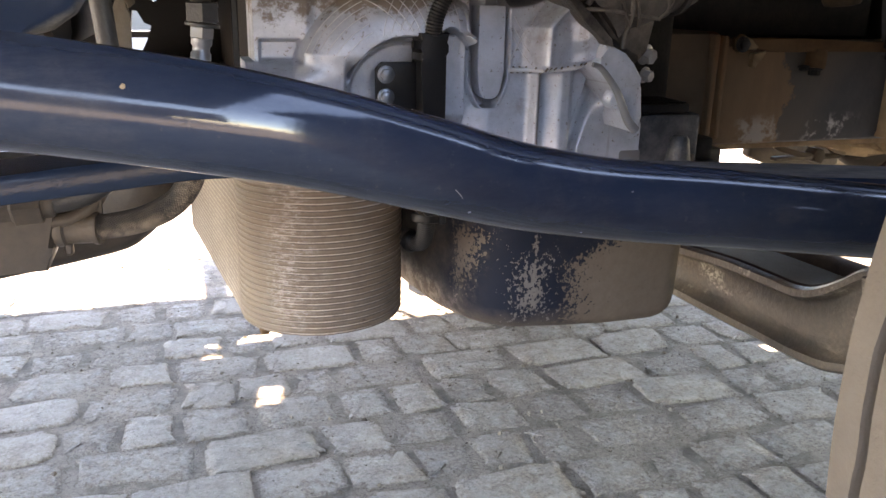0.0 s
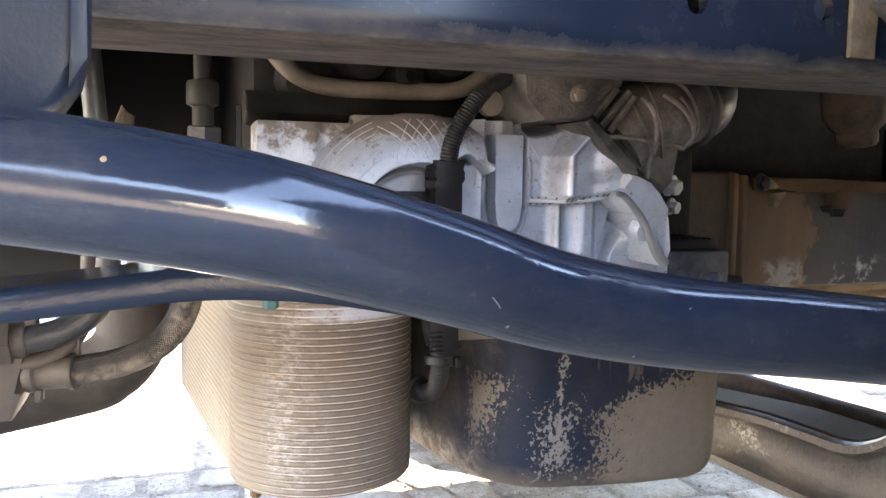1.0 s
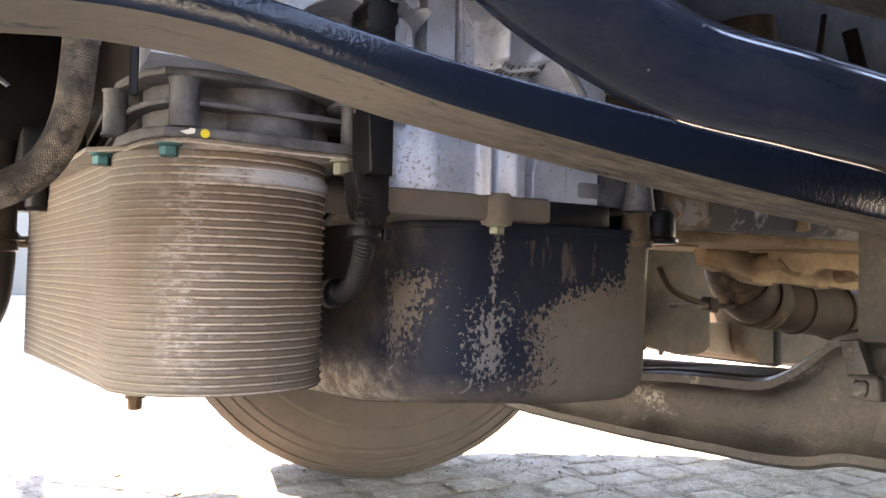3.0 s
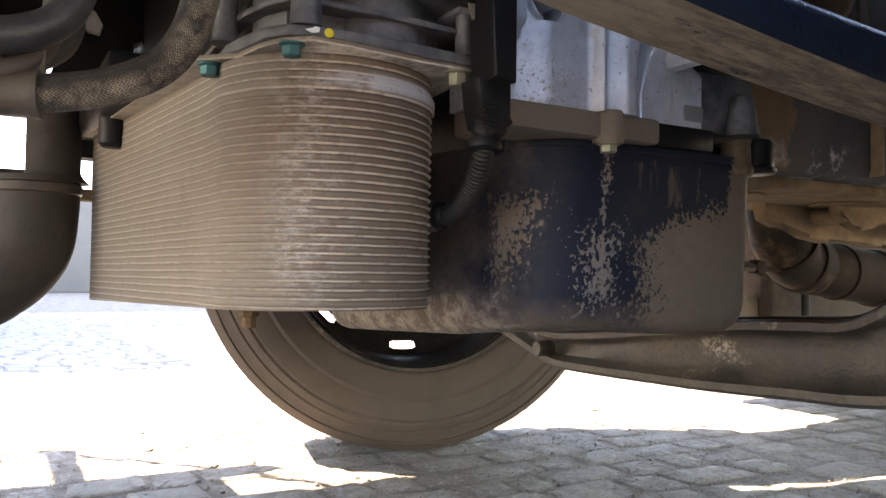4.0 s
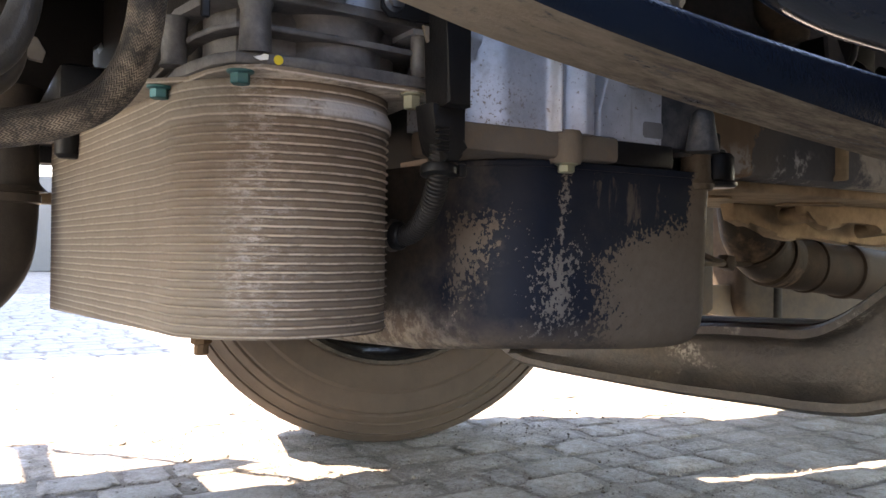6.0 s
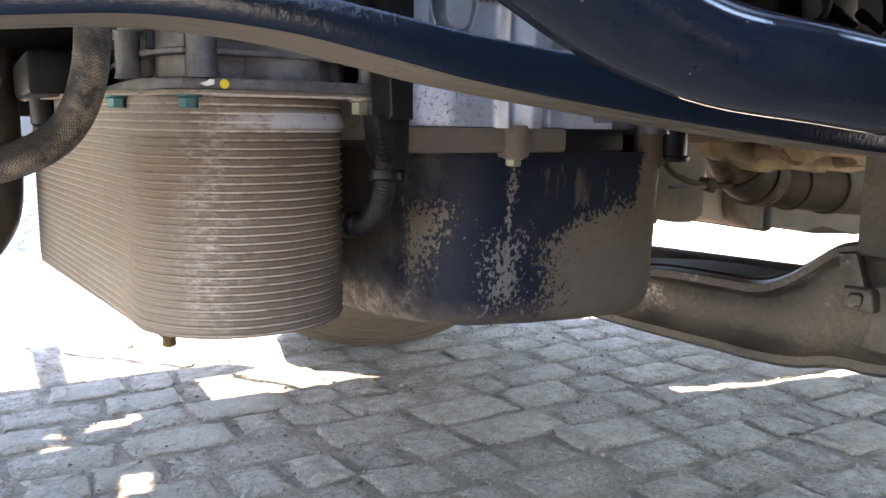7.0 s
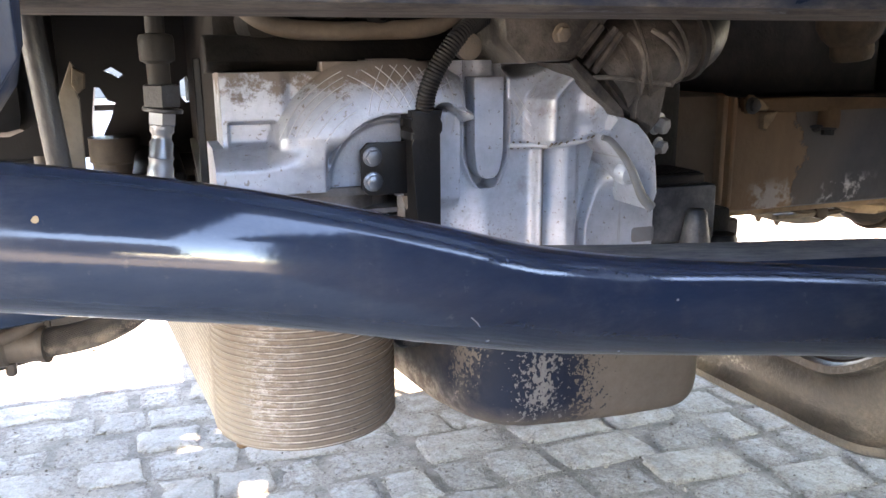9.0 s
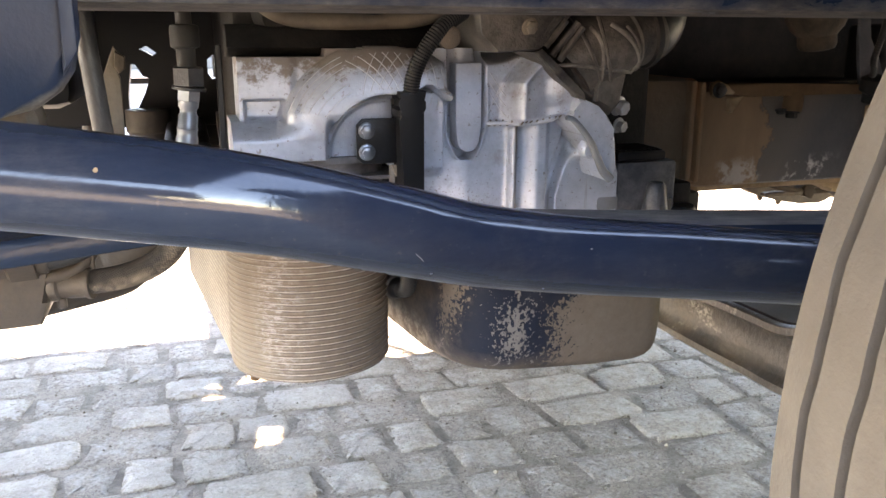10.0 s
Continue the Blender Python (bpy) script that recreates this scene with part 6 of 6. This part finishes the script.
def build_radiator_side():
    # Black panels added as dark backing; the cut gaps let daylight show.
    t = thing("fan_shroud", (-0.3, 1.3, 0.60), "black plastic backing panels with slots", "fan shroud")
    panel = part("panel", bm_box(-0.8, 0.135, 1.30, 1.34, 0.600, 1.12, 0.003), MAT_BLACK, t)
    part("apron", bm_box(-0.010, 0.135, 1.302, 1.338, 0.552, 0.601, 0.002), MAT_BLACK, t)
    holes = bmesh.new()
    gaps = ([(-0.008, 0.697), (-0.001, 0.696), (0.008, 0.679), (0.018, 0.675), (0.010, 0.653), (-0.003, 0.628), (-0.012, 0.606), (-0.016, 0.608), (-0.015, 0.650)],
            [(0.006, 0.719), (0.017, 0.724), (0.031, 0.714), (0.025, 0.709), (0.017, 0.714)],
            [(0.106, 0.703), (0.116, 0.711), (0.118, 0.703), (0.121, 0.712), (0.129, 0.705), (0.127, 0.675), (0.112, 0.673), (0.106, 0.682)])
    for poly in gaps:
        bm_prism(poly, 1.25, 1.39, "y", bm=holes)
    cut_out(panel, holes)
    part("lower_panel", bm_prism([(-0.8, 0.515), (-0.085, 0.515), (-0.072, 0.545), (-0.050, 0.55), (-0.045, 0.601), (-0.8, 0.601)], 1.31, 1.38, "y", 0.003), MAT_BLACK, t)
    part("duct", bm_box(-0.55, -0.05, 0.95, 1.30, 0.66, 1.12, 0.02), MAT_BLACK, t)
    part("ledge", bm_box(0.038, 0.096, 0.99, 1.30, 0.572, 0.615, 0.008), MAT_BLACK, t)
    part("foot", bm_turned([(0.009, 0.0), (0.013, 0.004), (0.013, 0.030), (0.016, 0.034)], (0.060, 1.12, 0.541), (0, 0, 1), 20), MAT_BLACK, t)
    return t


build_radiator_side()


def build_cross_tube():
    t = thing("cross_bar", (-0.2, 1.42, 0.52), "thin tan dusty cross bar behind the rubber elbow", "bar")
    part("bar", bm_box(-0.9, 0.10, 1.42, 1.45, 0.508, 0.524, 0.003), MAT_DUSTY, t)
    for x in (-0.88, 0.075):
        part("hanger", bm_box(x, x + 0.025, 1.398, 1.442, 0.522, 0.72, 0.003), MAT_BLACK, t)
    return t


build_cross_tube()


def build_stay():
    t = thing("sheet_bracket", (0.03, 0.85, 0.62), "pale dusty sheet-steel stay with a torn tab", "bracket")
    part("stay", bm_prism([(0.010, 0.733), (0.013, 0.729), (0.010, 0.713), (0.014, 0.705), (0.013, 0.640), (0.000, 0.640), (0.001, 0.699), (-0.001, 0.706)], 0.758, 0.763, "y", 0.001), MAT_TAN, t)
    part("lug", bm_prism([(0.012, 0.729), (0.020, 0.724), (0.019, 0.713), (0.014, 0.709), (0.010, 0.716)], 0.746, 0.760, "y", 0.002), MAT_IRON_BROWN, t, "rusty brown lug")
    part("tab", bm_prism([(-0.003, 0.587), (0.003, 0.590), (0.008, 0.588), (0.013, 0.579), (0.011, 0.572), (0.003, 0.573), (-0.002, 0.579)], 0.798, 0.803, "y", 0.0015), MAT_TAN, t, "pale dusty sheet tab")
    part("strip", bm_box(0.0985, 0.1045, 0.728, 0.732, 0.60, 0.735, 0.001, 1), MAT_BLACK, t, "thin dark steel strip")
    return t


build_stay()


# ---------------------------------------------------------------- beyond the axle
def build_tie_rod():
    t = thing("tie_rod", (0.985, 1.0, 0.33), "dark maroon grimy tie rod behind the axle", "steering rod")
    m = dusty_metal("dark maroon grime", (0.028, 0.018, 0.020), (0.12, 0.09, 0.07), 0.35, 0.5, 0.1, 110, 0.3)
    part("rod", bm_sweep([(0.985, 0.30, 0.362), (0.985, 0.8, 0.344), (0.985, 1.2, 0.325), (0.985, 1.8, 0.325)], 0.021, 24), m, t)
    return t


build_tie_rod()


def build_exhaust():
    t = thing("exhaust_pipe", (1.5, 1.3, 0.43), "rusty brown exhaust elbow and silencer with clamps", "exhaust")
    part("silencer", bm_turned([(0.052, 0.0), (0.058, 0.010), (0.058, 0.105), (0.062, 0.108), (0.062, 0.116), (0.058, 0.119), (0.060, 0.24), (0.065, 0.244), (0.065, 0.262), (0.061, 0.27), (0.061, 0.8)], (1.450, 1.30, 0.440), (1, 0.02, -0.09), 40), MAT_SILENCER, t)
    pts = [(1.330, 1.27, 0.64), (1.332, 1.275, 0.585), (1.342, 1.28, 0.535), (1.368, 1.29, 0.490), (1.415, 1.298, 0.456), (1.480, 1.30, 0.438)]
    part("elbow", bm_sweep(spline(pts, 8), 0.060, 32), MAT_ELBOW, t, "rust-blotched steel elbow")
    for at, ax in (((1.385, 1.292, 0.478), (0.78, 0.15, -0.58)), ((1.440, 1.299, 0.447), (0.95, 0.05, -0.27))):
        part("clamp", bm_turned([(0.061, -0.007), (0.065, -0.005), (0.065, 0.005), (0.061, 0.007)], at, ax, 36), MAT_SILENCER, t)
    part("clamp_lug", bm_prism([(1.256, 0.440), (1.262, 0.424), (1.280, 0.418), (1.290, 0.432), (1.282, 0.448), (1.264, 0.450)], 1.262, 1.290, "y", 0.004), MAT_SILENCER, t)
    part("strap", bm_sweep(spline([(1.115, 1.255, 0.505), (1.145, 1.258, 0.468), (1.195, 1.262, 0.447), (1.262, 1.27, 0.434), (1.330, 1.275, 0.432), (1.375, 1.285, 0.440)], 6), 0.0060, 10), MAT_SILENCER, t, "thin brown strap")
    part("link", bm_box(1.165, 1.256, 1.262, 1.280, 0.427, 0.436, 0.003), MAT_BOX, t, "flat steel link")
    return t


def elbow_material():
    """Dark scale with a bare rusty blotch."""
    m = Mat("blotched exhaust steel")
    mask = m.ramp(m.noise(11, 6, 0.7), 0.48, 0.60)
    m.colour(m.mix(mask, m.mix(m.noise(50, 4), (0.013, 0.010, 0.008), (0.030, 0.022, 0.016)), m.mix(m.noise(40, 5), (0.050, 0.030, 0.018), (0.115, 0.074, 0.046))))
    m.b.inputs["Roughness"].default_value = 0.78
    m.b.inputs["Specular IOR Level"].default_value = 0.2
    m.bump(m.noise(90, 5, 0.7), 0.5, 0.002)
    return m.m


MAT_BOX = dusty_metal("brown dusty tank", (0.034, 0.027, 0.022), (0.085, 0.064, 0.046), 0.4, 0.6, 0.0, 90, 0.3)
MAT_ELBOW = elbow_material()
MAT_SILENCER = dusty_metal("brown exhaust scale", (0.016, 0.0110, 0.0082), (0.040, 0.027, 0.019), 0.45, 0.7, 0.0, 90, 0.4, 12)
build_exhaust()


def build_air_valve():
    t = thing("air_valve", (0.93, 0.80, 0.69), "dusty air valve hanging under the rail", "valve")
    part("body", bm_turned([(0.008, 0.0), (0.012, 0.002), (0.012, 0.014), (0.017, 0.018), (0.017, 0.034), (0.010, 0.038)], (0.958, 0.828, 0.655), (-0.1, -0.2, 1), 20), MAT_IRON, t)
    part("union", bm_turned([(0.007, 0.0), (0.009, 0.003), (0.009, 0.02)], (0.972, 0.822, 0.668), (1, -0.2, 0.1), 6), MAT_PIPE, t)
    part("hose", bm_corrugated([(0.93, 0.78, 0.82), (0.915, 0.78, 0.745), (0.912, 0.785, 0.715), (0.930, 0.80, 0.700), (0.952, 0.825, 0.690)], 0.0042, 0.003), MAT_PIPE, t)
    return t


build_air_valve()


def build_rail_clamp():
    t = thing("rail_clamp", (0.57, 0.535, 0.81), "dusty steel spring clamp on the chassis rail", "clamp")
    part("plate", bm_prism([(0.549, 0.7745), (0.5745, 0.7745), (0.574, 0.80), (0.578, 0.90), (0.549, 0.90)], 0.5385, 0.544, "y", 0.002), MAT_DRIP, t, "steel plate crusted with tan dust")
    cup = part("cup", bm_turned([(0.010, 0.0), (0.018, 0.010), (0.024, 0.016), (0.029, 0.018), (0.0275, 0.021), (0.020, 0.017), (0.008, 0.006)], (0.586, 0.520, 0.794), (0, 0, 1), 32, closed=False), MAT_BARE, t, "round spring cup with a worn bright rim")
    part("cup_stem", bm_turned([(0.008, 0.0), (0.010, 0.006), (0.010, 0.016)], (0.586, 0.520, 0.784), (0, 0, 1), 20), MAT_IRON_BROWN, cup)
    for x in (0.576, 0.590):
        part("wire", bm_sweep([(x, 0.522, 0.805), (x, 0.523, 0.85), (x, 0.524, 0.92)], 0.0022, 8), MAT_BARE, cup, "bright spring wire")
    return t


build_rail_clamp()


def build_fuel_tank():
    t = thing("fuel_tank", (2.1, 1.95, 1.121), "brown dusty tank hung along the far side of the cab", "tank")
    front = [(1.535, 0.62), (1.535, 0.325), (1.560, 0.313), (1.600, 0.300), (1.650, 0.287), (1.720, 0.275), (1.790, 0.270), (1.815, 0.276), (1.842, 0.292), (1.842, 0.62)]
    part("end_skirt", bm_prism(front, 1.790, 1.830, "y", 0.008), MAT_BOX, t, "ragged dusty end skirt")
    for x, z in ((1.598, 0.300), (1.662, 0.285)):
        part("tooth", bm_prism([(x - 0.013, z + 0.01), (x + 0.013, z + 0.01), (x + 0.002, z - 0.012), (x - 0.003, z - 0.012)], 1.800, 1.812, "y", 0.002), MAT_BOX, t, "torn skirt edge")
    part("inner_panel", bm_prism([(1.80, 0.36), (1.80, 0.286), (1.90, 0.272), (2.00, 0.259), (2.04, 0.250), (2.04, 0.36)], 1.835, 1.855, "y", 0.003), MAT_ALU_DARK, t, "pale dusty inner panel")
    shell = [(1.965, 0.80), (1.970, 0.310), (1.985, 0.272), (2.020, 0.248), (2.070, 0.238), (2.260, 0.230), (2.34, 0.216), (2.42, 0.197), (2.60, 0.187), (3.4, 0.185), (3.4, 0.80)]
    part("shell", bm_prism(shell, 1.80, 2.24, "y", 0.03, 3), MAT_BOX, t)
    for x in (2.12, 2.75):
        part("strap", bm_box(x, x + 0.05, 1.792, 2.248, 0.222 if x < 2.5 else 0.178, 0.812, 0.02, 3), MAT_IRON, t)
        part("hanger", bm_box(x, x + 0.05, 1.90, 1.94, 0.81, 1.119, 0.004), MAT_IRON, t)
    part("skirt_hanger", bm_box(1.62, 1.67, 1.800, 1.825, 0.61, 1.119, 0.004), MAT_IRON, t)
    return t


build_fuel_tank()


def build_air_dryer():
    t = thing("air_dryer", (0.92, 0.82, 0.76), "grimy brown air dryer body with a bent stay", "air dryer")
    body = [(0.012, 0.0), (0.022, 0.002), (0.025, 0.008), (0.025, 0.020), (0.034, 0.030), (0.040, 0.044), (0.040, 0.10)]
    part("body", bm_turned(body, (0.888, 0.86, 0.724), (-0.15, 0.0, 1), 32), MAT_IRON_BROWN, t)
    part("stay", bm_prism([(0.935, 0.80), (0.948, 0.80), (0.958, 0.74), (0.978, 0.715), (0.990, 0.690), (0.986, 0.668), (0.955, 0.662), (0.950, 0.690), (0.944, 0.715), (0.940, 0.74)], 0.842, 0.848, "y", 0.0015), MAT_SOOT, t, "bent brown steel stay")
    part("hose", bm_sweep(spline([(1.10, 0.86, 0.85), (1.12, 0.85, 0.77), (1.145, 0.85, 0.73), (1.155, 0.855, 0.70), (1.17, 0.87, 0.66)], 8), 0.011, 14), MAT_RUBBER, t, "black air hose")
    for x, z, r in ((1.02, 0.715, 0.010), (1.055, 0.695, 0.012), (1.085, 0.715, 0.009)):
        part("union", bm_turned([(r * 0.7, 0.0), (r, 0.004), (r, 0.02), (r * 0.8, 0.022), (r * 0.8, 0.05)], (x, 0.86, z), (0.1, -0.6, -0.5), 6), MAT_BLACK, t, "black pipe union")
    part("manifold", bm_box(1.00, 1.11, 0.875, 0.93, 0.68, 0.76, 0.008), MAT_BLACK, t)
    part("ledge", bm_box(0.985, 1.14, 0.845, 0.90, 0.656, 0.668, 0.003), MAT_DUSTY, t)
    return t


build_air_dryer()

# ---------------------------------------------------------------- setts
def sett_mesh(w, d, rnd):
    """One worn sett: ragged outline, nearly flat top, sides down into the joint."""
    bm = bmesh.new()
    n = 28
    hx, hy = w / 2, d / 2
    ph = [rnd.uniform(0, 6.283) for _ in range(3)]
    skew = rnd.uniform(-0.10, 0.10)
    jit = [0.0045 * math.sin(2 * 6.283 * k / n + ph[2]) + 0.0030 * math.sin(5 * 6.283 * k / n + ph[0]) + 0.0022 * math.sin(9 * 6.283 * k / n + ph[1]) + rnd.uniform(-0.0035, 0.0035) for k in range(n)]
    made = []
    for inset, z in ((0.0, -0.03), (0.0004, -0.0085), (0.003, -0.0042), (0.008, -0.0016), (0.018, -0.0003), (0.034, 0.0004)):
        ring = []
        for k in range(n):
            a = 6.283185 * (k + 0.5) / n
            ca, sa = math.cos(a), math.sin(a)
            e = 0.24
            x = math.copysign(abs(ca) ** e, ca) * (hx - inset + jit[k])
            y = math.copysign(abs(sa) ** e, sa) * (hy - inset + jit[k])
            dz = rnd.uniform(-0.0012, 0.0012) if z > -0.01 else 0.0
            x += rnd.uniform(-0.002, 0.002)
            y += rnd.uniform(-0.002, 0.002)
            ring.append(bm.verts.new((x + skew * y, y, z + dz)))
        made.append(ring)
    for a, b in zip(made, made[1:]):
        for k in range(n):
            bm.faces.new((a[k], a[(k + 1) % n], b[(k + 1) % n], b[k]))
    bm.faces.new(made[-1])
    bmesh.ops.recalc_face_normals(bm, faces=bm.faces)
    return bm


def build_setts():
    rnd = random.Random(11)
    pitch, widths = 0.113, (0.10, 0.115, 0.13, 0.15, 0.175, 0.20)
    meshes = {}
    for w in widths:
        for v in range(7):
            me = bpy.data.meshes.new("sett")
            bm = sett_mesh(w - 0.006, pitch - 0.006, rnd)
            bm.to_mesh(me)
            bm.free()
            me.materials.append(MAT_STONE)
            me.polygons.foreach_set("use_smooth", [True] * len(me.polygons))
            me.set_sharp_from_angle(angle=radians(50))
            meshes.setdefault(w, []).append(me)
    verts, faces = [], []
    for row in range(-16, 70):
        y = 1.185 + row * pitch
        x = -5.0 - rnd.uniform(0, 0.2)
        far = 7.0
        while x < far:
            w = rnd.choice(widths)
            cx, dz, tilt = x + w / 2, rnd.uniform(-0.0035, 0.002), (rnd.uniform(-0.022, 0.022), rnd.uniform(-0.022, 0.022), rnd.uniform(-0.06, 0.06))
            x += w
            m = Matrix.LocRotScale((cx, y + rnd.uniform(-0.006, 0.006), dz), Euler(tilt), None)
            me = rnd.choice(meshes[w])
            if -0.55 < cx < 1.55 and 1.0 < y < 2.75:
                ob = new("sett", me)
                ob.matrix_world = m
                ob.parent = ground
            else:
                base = len(verts)
                verts += [tuple(m @ v.co) for v in me.vertices]
                faces += [tuple(base + i for i in p.vertices) for p in me.polygons]
    me = bpy.data.meshes.new("setts")
    me.from_pydata(verts, [], faces)
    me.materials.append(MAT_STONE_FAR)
    me.polygons.foreach_set("use_smooth", [True] * len(me.polygons))
    me.set_sharp_from_angle(angle=radians(50))
    ob = new("setts", me)
    ob.parent = ground
    tagged(ob, "grey concrete setts of the yard", kind="stuff")


build_setts()


def build_grit():
    """Loose grit lying in the joints and along the wheel track."""
    rnd = random.Random(23)
    verts, faces = [], []
    for _ in range(4200):
        x, y = rnd.uniform(-0.4, 1.5), rnd.uniform(1.0, 2.3)
        if rnd.random() > 0.25 + 0.75 * min(1.0, max(0.0, (x + 0.1) / 0.8)):
            continue
        r = rnd.uniform(0.0010, 0.0030) if rnd.random() < 0.93 else rnd.uniform(0.003, 0.006)
        base = len(verts)
        z = rnd.uniform(-0.004, 0.0005)
        for dx, dy, dz in ((1, 0, 0), (0, 1, 0), (-1, 0, 0), (0, -1, 0), (0, 0, 0.8), (0, 0, -0.8)):
            j = [rnd.uniform(-0.3, 0.3) for _ in range(3)]
            verts.append((x + r * (dx + j[0]), y + r * (dy + j[1]), z + r * (dz + j[2] * 0.6)))
        for k in range(4):
            faces += [(base + k, base + (k + 1) % 4, base + 4), (base + (k + 1) % 4, base + k, base + 5)]
    me = bpy.data.meshes.new("grit")
    me.from_pydata(verts, [], faces)
    m = Mat("loose grit", 0.9)
    m.colour(m.mix(m.island(), (0.07, 0.055, 0.042), (0.24, 0.21, 0.175)))
    me.materials.append(m.m)
    ob = new("grit", me)
    ob.parent = ground
    tagged(ob, "loose brown grit in the joints", kind="stuff")


build_grit()
